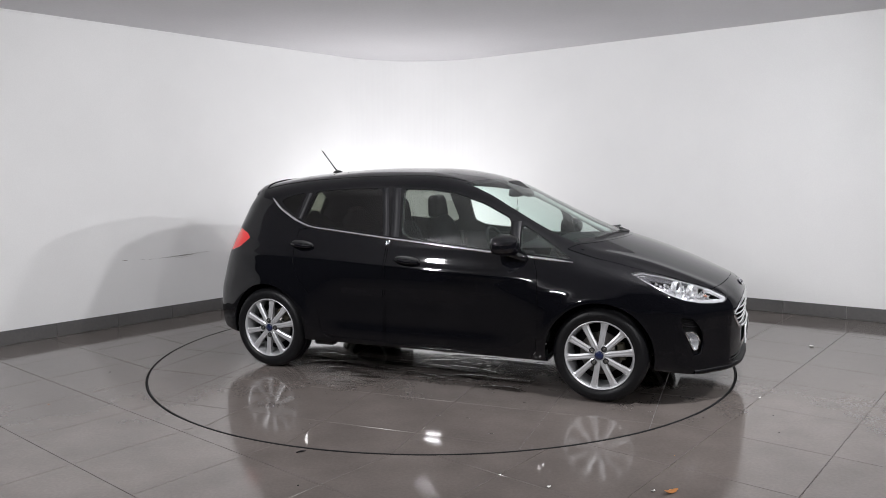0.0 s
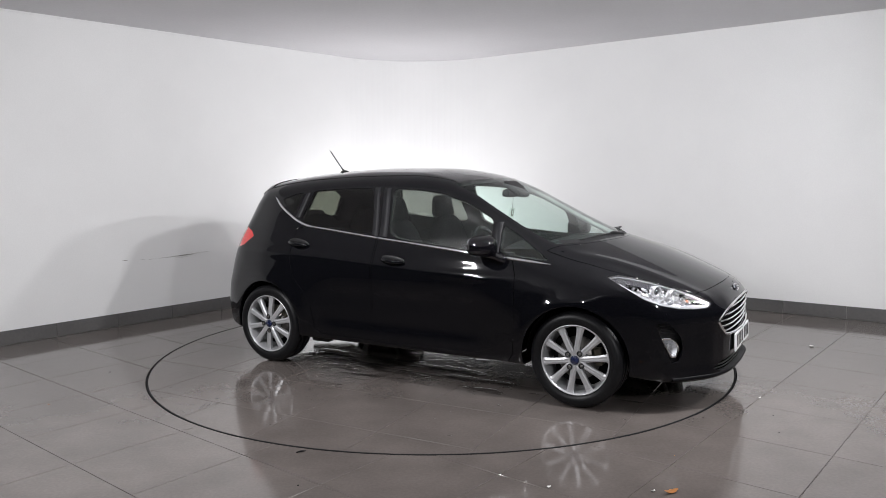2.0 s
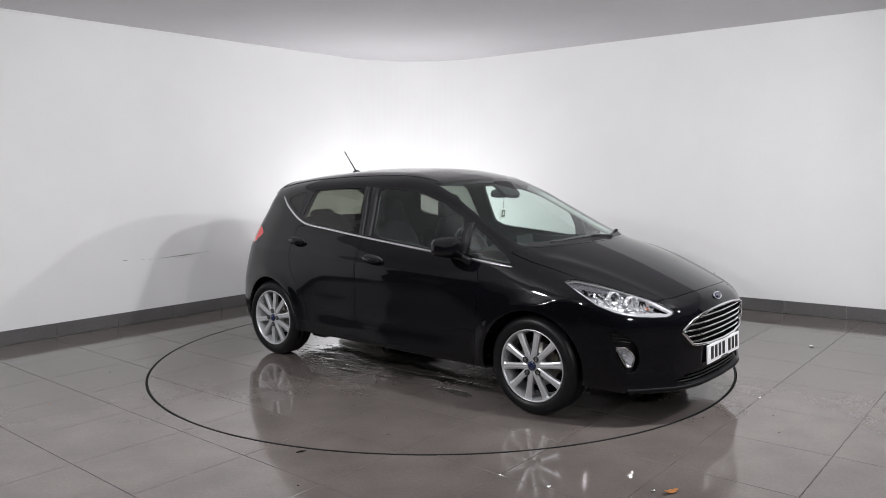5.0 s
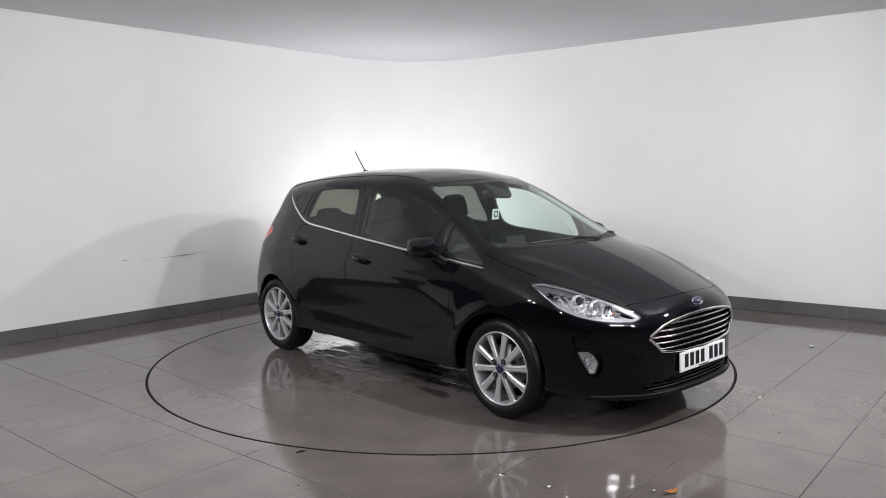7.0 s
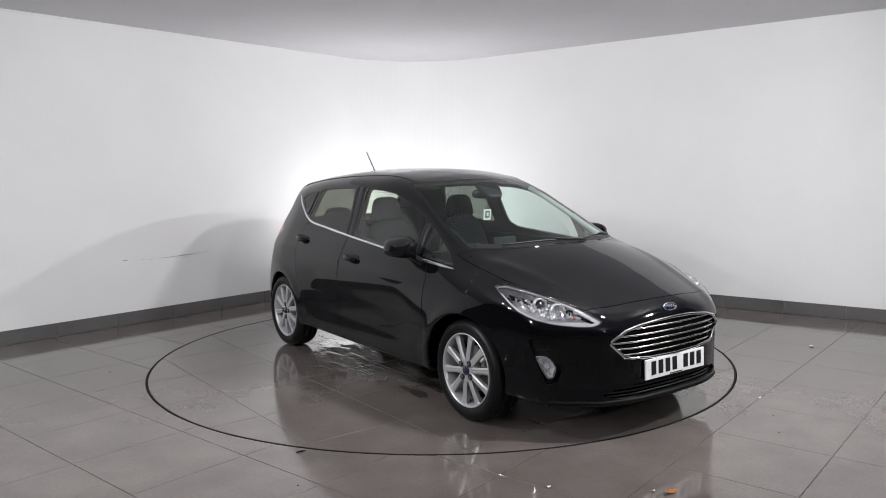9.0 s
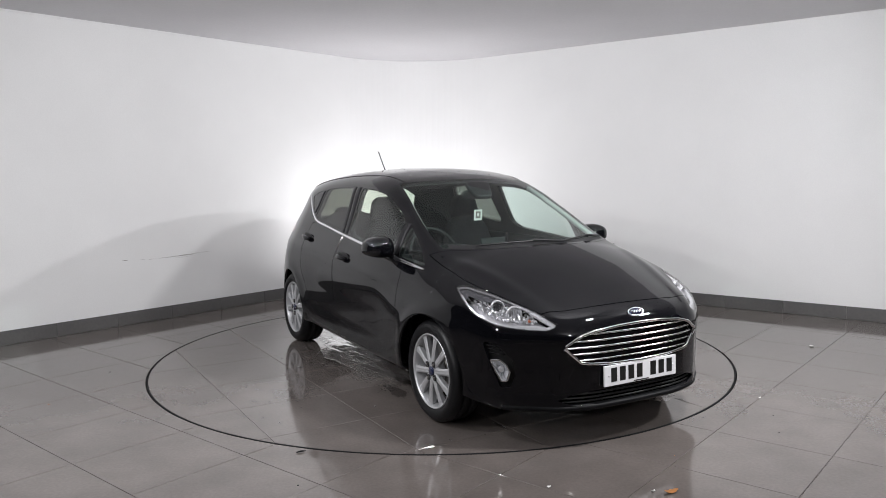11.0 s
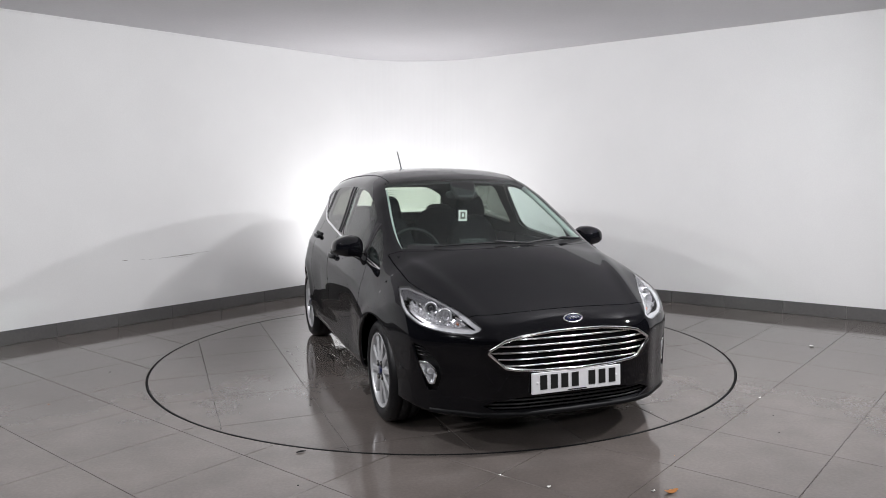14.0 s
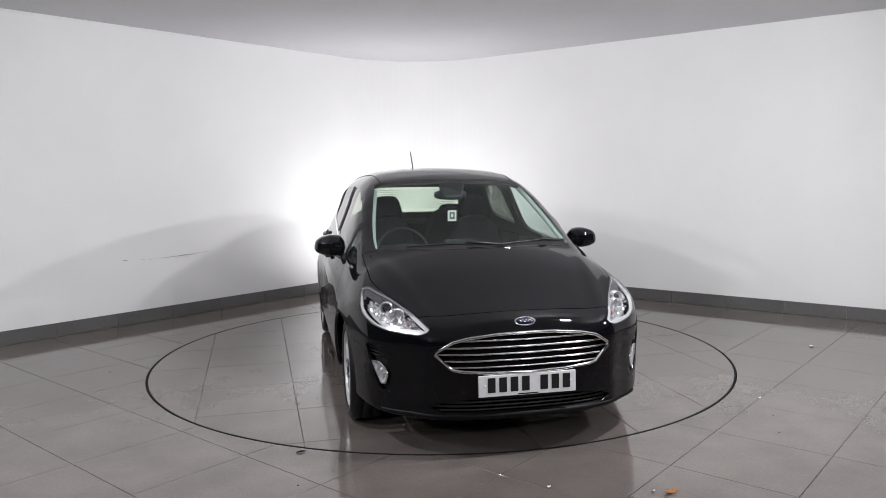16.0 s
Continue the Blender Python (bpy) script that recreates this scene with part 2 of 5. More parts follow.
def tile_mesh(poly, thick=0.012, bev=0.0016):
    """A tile from its outline, with a small bevel round its top."""
    n = len(poly)
    c = sum(poly, Vector((0, 0))) / n
    inner = [q + (c - q).normalized() * bev * 1.4 for q in poly]
    verts = [(q.x, q.y, 0.0) for q in inner] + [(q.x, q.y, -bev) for q in poly] + [(q.x, q.y, -thick) for q in poly]
    faces = [tuple(range(n))]
    for k in (0, 1):
        for i in range(n):
            j = (i + 1) % n
            faces.append((k * n + i, (k + 1) * n + i, (k + 1) * n + j, k * n + j))
    return verts, faces


def clip_circle(poly, radius, keep_inside):
    """Outline cut to inside or outside a circle about the origin; cut edges follow the circle."""
    dense = []
    for a, b in zip(poly, poly[1:] + poly[:1]):
        for i in range(24):
            dense.append(a.lerp(b, i / 24))
    keep = [(q.length < radius) == keep_inside for q in dense]
    if all(keep):
        return poly
    if not any(keep):
        return None
    n = len(dense)
    start = next(i for i in range(n) if keep[i] and not keep[i - 1])
    out, leaving = [], None

    def crossing(p, q):
        lo, hi = p, q
        for _ in range(20):
            mid = lo.lerp(hi, 0.5)
            if (mid.length < radius) == keep_inside:
                lo = mid
            else:
                hi = mid
        return lo.normalized() * radius

    for k in range(n + 1):
        i = (start + k) % n
        if keep[i]:
            if not keep[i - 1]:
                entry = crossing(dense[i], dense[i - 1])
                if leaving is not None:
                    a0, a1 = math.atan2(leaving.y, leaving.x), math.atan2(entry.y, entry.x)
                    da = (a1 - a0 + math.pi) % (2 * math.pi) - math.pi
                    out += [Vector((math.cos(a0 + da * j / 10), math.sin(a0 + da * j / 10))) * radius for j in range(11)]
                else:
                    out.append(entry)
            if k < n:
                out.append(dense[i])
        elif keep[i - 1]:
            leaving = crossing(dense[i - 1], dense[i])
    clean = [q for q, r in zip(out, out[1:] + out[:1]) if (q - r).length > 1e-5]
    return clean if len(clean) > 2 else None


def floor_tiles():
    w, d, gap = 0.597, 0.615, 0.0028
    for i in range(-13, 15):
        for j in range(-10, 16):
            n0, e0 = 0.028 + w * i, -2.97 + d * j
            corners = [TN * (n0 + a) + TE * (e0 + b) for a, b in ((gap / 2, gap / 2), (w - gap / 2, gap / 2), (w - gap / 2, d - gap / 2), (gap / 2, d - gap / 2))]
            mid = sum(corners, Vector((0, 0))) / 4
            if (mid - CORNER).dot(Vector((L_DIR.y, -L_DIR.x))) < -0.35 or (mid - CORNER).dot(Vector((-R_DIR.y, R_DIR.x))) > 0.35 or mid.y < -6.0:
                continue
            poly = clip_circle(corners, TABLE_R + 0.007, False)
            if poly:
                v, f = tile_mesh(poly)
                part("tile", mesh_of("tile", v, f, M_TILE), None, floor)


floor_tiles()


def build_turntable():
    table = new("turntable")
    v, f = lathe([(TABLE_R - 0.004, -0.003), (TABLE_R, -0.006), (TABLE_R, -0.09), (0.0, -0.09)], 128, "Z")
    f.append(tuple(range(128)))
    part("disc", mesh_of("disc", v, f, M_GROUT), None, table)
    v, f = lathe([(TABLE_R - 0.009, -0.02), (TABLE_R - 0.009, 0.001), (TABLE_R + 0.002, 0.001), (TABLE_R + 0.002, -0.02)], 160, "Z")
    part("edge_ring", mesh_of("edge_ring", v, f, M_RING, True), None, table, "black rubber edge ring")
    w, d, gap = 0.607, 0.605, 0.003
    for i in range(-4, 8):
        for j in range(-4, 9):
            x0, y0 = -1.235 + d * i, -1.821 + w * j
            corners = [Vector((x0 + a, y0 + b)) for a, b in ((gap / 2, gap / 2), (d - gap / 2, gap / 2), (d - gap / 2, w - gap / 2), (gap / 2, w - gap / 2))]
            poly = clip_circle(corners, TABLE_R - 0.009, True)
            if poly:
                v, f = tile_mesh(poly, 0.009)
                part("tile", mesh_of("tile", v, f, M_TILE), None, table)
    return tagged(table, "flush round turntable tiled in glossy grey-brown with a black edge ring", "turntable")


turntable = build_turntable()


def build_skirting():
    base = structure("baseboard", *strip(WALL, 0.0, 0.122, -0.002, 0.004), M_GROUT_LIGHT, "dark grey tiled skirting along the white wall")
    step = 0.572
    spots = along(WALL, step, 0.31)
    for (a, da), (b, db) in zip(spots, spots[1:]):
        u = (b - a).normalized()
        path = [a + u * 0.002, b - u * 0.002]
        v, f = strip(path, 0.003, 0.126, -0.03, 0.012)
        part("skirting_tile", mesh_of("skirting_tile", v, f, M_SKIRT), None, base)


build_skirting()
structure("trim_ceiling", *strip(WALL, CEIL - 0.016, CEIL - 0.001, -0.001, 0.008), M_WALL, "thin white bead where wall meets ceiling")


# ---- the car: x forward, y to its left, z up, origin on the ground midway between the axles ----
AXLE, HUB_Z, HUB_Y = 1.2465, 0.300, 0.752
top_line = spline([-1.95, -1.72, -1.4, -1.0, -0.5, -0.1, 0.2, 0.42, 0.6, 1.18, 1.3, 1.5, 1.7, 1.85, 1.96, 2.04, 2.12],
                  [1.278, 1.363, 1.421, 1.465, 1.489, 1.482, 1.442, 1.374, 1.29, 1.028, 0.993, 0.928, 0.852, 0.79, 0.741, 0.7, 0.634])
top_crown = spline([-1.9, -1.2, 0.0, 0.4, 0.8, 1.15, 1.5, 1.8, 2.0],
                   [0.075, 0.07, 0.058, 0.078, 0.087, 0.084, 0.075, 0.087, 0.106])
side_line = spline([0.1, 0.17, 0.22, 0.3, 0.42, 0.55, 0.68, 0.78, 0.86, 0.93, 1.0, 1.1, 1.2, 1.3, 1.38, 1.5],
                   [0.783, 0.826, 0.852, 0.869, 0.882, 0.885, 0.876, 0.854, 0.827, 0.795, 0.758, 0.713, 0.672, 0.634, 0.592, 0.483])
plan_line = spline([-2.1, -1.95, -1.75, -1.55, -1.25, -0.7, 0.3, 1.0, 1.3, 1.55, 1.75, 1.9, 2.05],
                   [0.414, 0.229, 0.102, 0.052, 0.009, 0.001, -0.007, 0.002, 0.011, 0.023, 0.068, 0.149, 0.293])
nose_line = spline([0.1, 0.17, 0.22, 0.3, 0.45, 0.58, 0.66, 0.7, 0.76, 0.85],
                   [1.951, 2.034, 2.044, 2.04, 2.042, 2.051, 2.034, 2.025, 2.008, 1.976])
nose_plan = spline([0.0, 0.26, 0.48, 0.6, 0.7, 0.78, 0.84, 0.9],
                   [-0.033, -0.021, 0.04, 0.13, 0.212, 0.311, 0.492, 0.821])
tail_line = spline([0.1, 0.25, 0.4, 0.55, 0.68, 0.8, 0.95, 1.05, 1.2, 1.33, 1.4],
                   [-1.88, -1.971, -2.001, -1.989, -1.953, -1.918, -1.86, -1.802, -1.716, -1.652, -1.664])
tail_plan = spline([0.0, 0.3, 0.5, 0.62, 0.72, 0.8, 0.88],
                   [0.011, 0.036, 0.087, 0.159, 0.222, 0.323, 0.64])

door_hollow = spline([0.10, 0.22, 0.30, 0.42, 0.55, 0.68, 0.78, 0.86], [0.0, 0.0, 0.009, 0.029, 0.031, 0.015, 0.0, 0.0])


def step01(t, a, b):
    t = np.clip((t - a) / (b - a), 0, 1)
    return t * t * (3 - 2 * t)


def smax(a, b, k):
    h = np.clip(k - np.abs(a - b), 0, None) / k
    return np.maximum(a, b) + h * h * k * 0.25


def body_field(x, y, z, k_scale=1.0):
    """Negative inside the car's outer skin, positive outside."""
    y = np.abs(y)
    # side: doors with a shoulder crease and a hollow above the sill, wheel-arch flares
    ys = side_line(z) - plan_line(x)
    ys = ys - 0.042 * step01(x, 0.35, 1.25) * step01(z, 0.62, 1.00) * (1 - step01(z, 1.0, 1.2))
    ys = ys - 0.022 * step01(-x, 0.9, 1.6) * step01(z, 0.98, 1.25)
    ys = ys - door_hollow(z) * step01(x, -1.0, -0.55) * (1 - step01(x, 0.50, 0.95))
    crease = 0.775 + 0.075 * step01(-x, -0.8, 1.2)
    ys = ys + 0.007 * np.exp(-(((z - crease) / 0.03) ** 2)) * (1 - step01(x, 0.6, 1.0))
    for ax in (AXLE, -AXLE):
        r = np.hypot(x - ax, z - HUB_Z)
        ys = ys + 0.012 * np.exp(-(((r - 0.35) / 0.05) ** 2))
    fs = (y - ys) * 0.93
    # top: bonnet, screen and roof, crowned across, the bonnet with two soft ridges
    zt = top_line(x) - top_crown(x) * (y / 0.62) ** 2
    zt = zt + 0.008 * np.exp(-(((y - 0.675 + 0.225 * (x - 1.05)) / 0.05) ** 2)) * step01(x, 1.05, 1.35)
    slope = np.where((x > 0.35) & (x < 1.25), 0.88, 0.97)
    ft = (z - zt) * slope
    # ends
    ff = (x - nose_line(z) + nose_plan(y)) * 0.8
    fr = (tail_line(z) + tail_plan(y) - x) * 0.85
    bottom = 0.234 - 0.044 * step01(x, 1.5, 1.9) + 0.03 * step01(-x, 1.5, 1.95)
    fb = bottom - z
    k = 0.11 * k_scale
    f = smax(fs, ft, k)
    f = smax(f, ff, 0.07 * k_scale)
    f = smax(f, fr, 0.08 * k_scale)
    return smax(f, fb, 0.03 * k_scale)


def body_point(bx, by, bz, inset=0.0):
    """Where the ray from inside the car to points of a box round it leaves the skin."""
    b = np.stack([bx, by, bz], 1)
    c = np.stack([bx * 0.70, by * 0.45, 0.55 + 0.25 * (bz - 0.55)], 1)
    lo, hi = np.zeros(len(b)), np.full(len(b), 1.3)
    for _ in range(34):
        mid = (lo + hi) / 2
        q = c + (b - c) * mid[:, None]
        out = body_field(q[:, 0], q[:, 1], q[:, 2]) > -inset
        hi = np.where(out, mid, hi)
        lo = np.where(out, lo, mid)
    return c + (b - c) * ((lo + hi) / 2)[:, None]


def body_shell(step, inset=0.0):
    """The right half of the skin as triangles: points on it and corner numbers."""
    x0, x1, y1, z0, z1 = -2.1, 2.2, 1.0, 0.06, 1.62
    nx, ny, nz = round((x1 - x0) / step), round(y1 / step), round((z1 - z0) / step)
    gx, gy, gz = np.linspace(x0, x1, nx + 1), np.linspace(0, -y1, ny + 1), np.linspace(z0, z1, nz + 1)
    pts, tris, base = [], [], 0

    def sheet(a, b, place, flip):
        nonlocal base
        u, w = np.meshgrid(a, b, indexing="ij")
        pts.append(np.stack(place(u.ravel(), w.ravel()), 1))
        i, j = np.meshgrid(np.arange(len(a) - 1), np.arange(len(b) - 1), indexing="ij")
        k = (i * len(b) + j).ravel() + base
        n = len(b)
        t = np.concatenate([np.stack([k, k + n, k + n + 1], 1), np.stack([k, k + n + 1, k + 1], 1)])
        tris.append(t[:, ::-1] if flip else t)
        base += len(a) * len(b)

    one = np.ones_like
    sheet(gx, gz, lambda u, w: (u, -one(u) * y1, w), False)
    sheet(gx, gy, lambda u, w: (u, w, one(u) * z1), True)
    sheet(gx, gy, lambda u, w: (u, w, one(u) * z0), False)
    sheet(gy, gz, lambda u, w: (one(u) * x1, u, w), True)
    sheet(gy, gz, lambda u, w: (one(u) * x0, u, w), False)
    q = np.concatenate(pts)
    t = np.concatenate(tris)
    key = np.round(q, 5)
    _, first, back = np.unique(key, axis=0, return_index=True, return_inverse=True)
    q, t = q[first], back.ravel()[t]
    q = body_point(q[:, 0], q[:, 1], q[:, 2], inset)
    return q, t


def split(mesh, fn):
    """Cuts a triangle mesh along fn = 0; gives back the part below zero and the part above."""
    q, t = mesh
    d = fn(q[:, 0], np.abs(q[:, 1]), q[:, 2])
    d = np.where(np.abs(d) < 1e-7, 1e-7, d)
    s = d[t] < 0
    n_in = s.sum(1)
    res = {True: [t[n_in == 3]], False: [t[n_in == 0]]}
    extra, made, count = [], {}, len(q)

    def cut(a, b):
        nonlocal count
        key = (a, b) if a < b else (b, a)
        if key not in made:
            w = d[a] / (d[a] - d[b])
            extra.append(q[a] + (q[b] - q[a]) * w)
            made[key] = count
            count += 1
        return made[key]

    new_tris = {True: [], False: []}
    for tri, sid, num in zip(t[(n_in == 1) | (n_in == 2)], s[(n_in == 1) | (n_in == 2)], n_in[(n_in == 1) | (n_in == 2)]):
        lone_side = bool(num == 1)
        k = int(np.argmax(sid == lone_side))
        a, b, c = int(tri[k]), int(tri[(k + 1) % 3]), int(tri[(k + 2) % 3])
        ab, ac = cut(a, b), cut(a, c)
        new_tris[lone_side].append((a, ab, ac))
        new_tris[not lone_side] += [(ab, b, c), (ab, c, ac)]
    allq = np.concatenate([q, np.array(extra)]) if extra else q
    out = []
    for side in (True, False):
        tt = np.concatenate(res[side] + ([np.array(new_tris[side], dtype=t.dtype)] if new_tris[side] else []))
        used, inv = np.unique(tt, return_inverse=True)
        out.append((allq[used], inv.reshape(tt.shape)))
    return out


def poly_sdf(points, u, w):
    """Signed distance to a closed outline in the plane (negative inside)."""
    p = np.array(points, float)
    best, inside = np.full(u.shape, 1e9), np.zeros(u.shape, bool)
    for (ax, ay), (bx, by) in zip(p, np.roll(p, -1, 0)):
        ex, ey = bx - ax, by - ay
        t = np.clip(((u - ax) * ex + (w - ay) * ey) / (ex * ex + ey * ey + 1e-12), 0, 1)
        best = np.minimum(best, np.hypot(u - ax - t * ex, w - ay - t * ey))
        if abs(ey) > 1e-9:
            cross = ((ay > w) != (by > w)) & (u < (bx - ax) * (w - ay) / ey + ax)
            inside ^= cross
    return np.where(inside, -best, best)


def rounded(points, steps=6):
    """A closed outline smoothed into a curve (Chaikin corner cutting)."""
    p = [tuple(q) for q in points]
    c = 0.10 if steps < 6 else 0.20
    for _ in range(2 if steps < 6 else 3):
        nxt = []
        for a, b in zip(p, p[1:] + p[:1]):
            nxt += [(a[0] * (1 - c) + b[0] * c, a[1] * (1 - c) + b[1] * c), (a[0] * c + b[0] * (1 - c), a[1] * c + b[1] * (1 - c))]
        p = nxt
    return p


def field_normals(q):
    e = 2e-3
    g = [body_field(q[:, 0] + dx, q[:, 1] + dy, q[:, 2] + dz) - body_field(q[:, 0] - dx, q[:, 1] - dy, q[:, 2] - dz)
         for dx, dy, dz in ((e, 0, 0), (0, e, 0), (0, 0, e))]
    n = np.stack(g, 1)
    return n / (np.linalg.norm(n, axis=1)[:, None] + 1e-12)


def skin(name, mesh, mat, parent, label="", depth=0.012, mirror=None, lift=0.0):
    """Links a cut piece of the skin as a panel with a turned-in rim. mirror: None keeps the right half, 'both' joins
    the two halves, 'left' gives the other side's panel."""
    q, t = mesh
    n = field_normals(q)
    q = q + n * lift
    if mirror in ("left", "both"):
        flip = np.array([1, -1, 1])
        ql, nl, tl = q * flip, n * flip, t[:, ::-1]
        if mirror == "left":
            q, n, t = ql, nl, tl
        else:
            t = np.concatenate([t, tl + len(q)])
            q, n = np.concatenate([q, ql]), np.concatenate([n, nl])
            key = np.round(q, 5)
            _, first, back = np.unique(key, axis=0, return_index=True, return_inverse=True)
            mid = np.abs(q[first, 1]) < 1e-5
            q, n = q[first], n[first]
            n[mid, 1] = 0
            t = back.ravel()[t]
    t = t[(t[:, 0] != t[:, 1]) & (t[:, 1] != t[:, 2]) & (t[:, 0] != t[:, 2])]
    a = t[:, [0, 1, 2]].ravel()
    b = t[:, [1, 2, 0]].ravel()
    code, rev = a.astype(np.int64) * len(q) + b, b.astype(np.int64) * len(q) + a
    rim = ~np.isin(code, rev)
    ra, rb = a[rim], b[rim]
    used = np.unique(np.concatenate([ra, rb]))
    index = np.full(len(q), -1)
    index[used] = np.arange(len(used)) + len(q)
    verts = np.concatenate([q, q[used] - n[used] * depth])
    rim_tris = np.concatenate([np.stack([rb, ra, index[ra]], 1), np.stack([rb, index[ra], index[rb]], 1)]) if len(ra) else np.zeros((0, 3), int)
    tris = np.concatenate([t, rim_tris])
    me = bpy.data.meshes.new(name)
    me.vertices.add(len(verts))
    me.vertices.foreach_set("co", verts.ravel())
    me.loops.add(tris.size)
    me.loops.foreach_set("vertex_index", tris.ravel().astype(np.int32))
    me.polygons.add(len(tris))
    me.polygons.foreach_set("loop_start", np.arange(0, tris.size, 3, dtype=np.int32))
    me.polygons.foreach_set("use_smooth", np.ones(len(tris), bool))
    me.materials.append(mat)
    me.update(calc_edges=True)
    me.validate()
    corner = np.zeros(len(me.loops), np.int32)
    me.loops.foreach_get("vertex_index", corner)
    rims = (corner.reshape(-1, 3) >= len(q)).any(1)
    all_n = np.concatenate([n, n[used]])
    normals = all_n[corner]
    normals[np.repeat(rims, 3)] = 0
    me.normals_split_custom_set(normals.tolist())
    return part(name, me, None, parent, label)


car = tagged(new("car"), "glossy black five-door hatchback with silver ten-spoke wheels on the turntable", "car")

# outlines of the panels, seen from the side (x, z), the front (y, z) or the corner
DAYLIGHT = [(-1.322, 1.264), (-1.25, 1.206), (-1.15, 1.150), (-1.04, 1.098), (-0.925, 1.062), (-0.695, 1.037), (-0.264, 0.995), (0.445, 0.932), (1.085, 0.872),
            (0.95, 0.975), (0.78, 1.085), (0.56, 1.205), (0.36, 1.283), (0.18, 1.330), (-0.05, 1.352), (-0.40, 1.358), (-0.80, 1.345), (-1.12, 1.308)]
GLASS_FRONT = [(-0.165, 1.002), (0.640, 0.930), (0.625, 1.145), (0.42, 1.245), (0.20, 1.312), (0.0, 1.336), (-0.20, 1.341)]
GLASS_TRI = [(0.715, 0.926), (1.060, 0.890), (0.95, 0.958), (0.83, 1.035), (0.700, 1.110)]
GLASS_REAR = [(-0.30, 1.016), (-0.375, 1.343), (-0.65, 1.339), (-0.93, 1.322), (-0.965, 1.22), (-1.005, 1.108), (-0.91, 1.072), (-0.70, 1.052)]
GLASS_QUARTER = [(-1.25, 1.252), (-1.16, 1.180), (-1.085, 1.142), (-1.062, 1.20), (-1.025, 1.310), (-1.13, 1.294)]
DOOR_FRONT = [(-0.245, 0.27), (0.80, 0.235), (0.845, 0.30), (0.86, 0.60), (0.845, 0.80), (0.80, 0.925), (0.60, 0.95), (-0.245, 1.02)]
DOOR_REAR = [(-0.262, 0.275), (-0.262, 1.02), (-0.90, 1.06), (-1.02, 1.04), (-1.03, 0.94), (-1.01, 0.80), (-0.95, 0.68), (-0.86, 0.58), (-0.80, 0.47), (-0.765, 0.30), (-0.72, 0.28)]
LAMP = [(0.457, 0.818), (0.53, 0.829), (0.645, 0.808), (0.78, 0.773), (0.935, 0.725), (1.055, 0.664), (1.045, 0.645), (1.005, 0.629), (0.915, 0.629), (0.80, 0.640), (0.70, 0.660), (0.60, 0.699), (0.513, 0.768)]
TAIL_LAMP = [(-1.468, 0.968), (-1.51, 1.005), (-1.60, 1.035), (-2.2, 1.03), (-2.2, 0.80), (-1.68, 0.862), (-1.555, 0.900)]
GRILLE = [(0.0, 0.640), (0.15, 0.637), (0.30, 0.622), (0.385, 0.602), (0.462, 0.553), (0.468, 0.538), (0.398, 0.474), (0.385, 0.460), (0.335, 0.451), (0.20, 0.441), (0.0, 0.438), (-0.05, 0.438), (-0.05, 0.640)]
INTAKE = [(-0.05, 0.305), (0.30, 0.305), (0.42, 0.29), (0.50, 0.262), (0.42, 0.232), (0.25, 0.225), (-0.05, 0.222)]
FOG_POCKET = [(0.66, 0.565), (0.74, 0.553), (0.80, 0.500), (0.83, 0.460), (0.842, 0.400), (0.818, 0.328), (0.762, 0.318), (0.725, 0.400), (0.69, 0.480)]


def corner_s(x, y):
    return (x - y) * 0.7071


def wheel_cut(x, y, z):
    r = np.minimum(np.hypot(x - AXLE, z - HUB_Z), np.hypot(x + AXLE, z - HUB_Z)) - 0.338
    return np.maximum(r, 0.45 - y)


def screen_cut(x, y, z):
    return np.maximum.reduce([0.318 - 0.33 * y ** 2 - x, x - (1.292 - 0.215 * (y / 0.62) ** 2), y - (0.535 + 0.12 * step01(x, 0.0, 1.0)), 0.8 - z])


def bonnet_cut(x, y, z):
    return np.maximum.reduce([1.299 - 0.215 * (y / 0.62) ** 2 - x, x - (1.970 - 0.29 * y ** 2), y - (0.715 - 0.22 * step01(x, 1.4, 2.05)), 0.6 - z])


def rear_glass_cut(x, y, z):
    return np.maximum.reduce([x + 1.55, 1.06 - z, z - 1.315, y - 0.56 + 0.15 * (z - 1.06)])


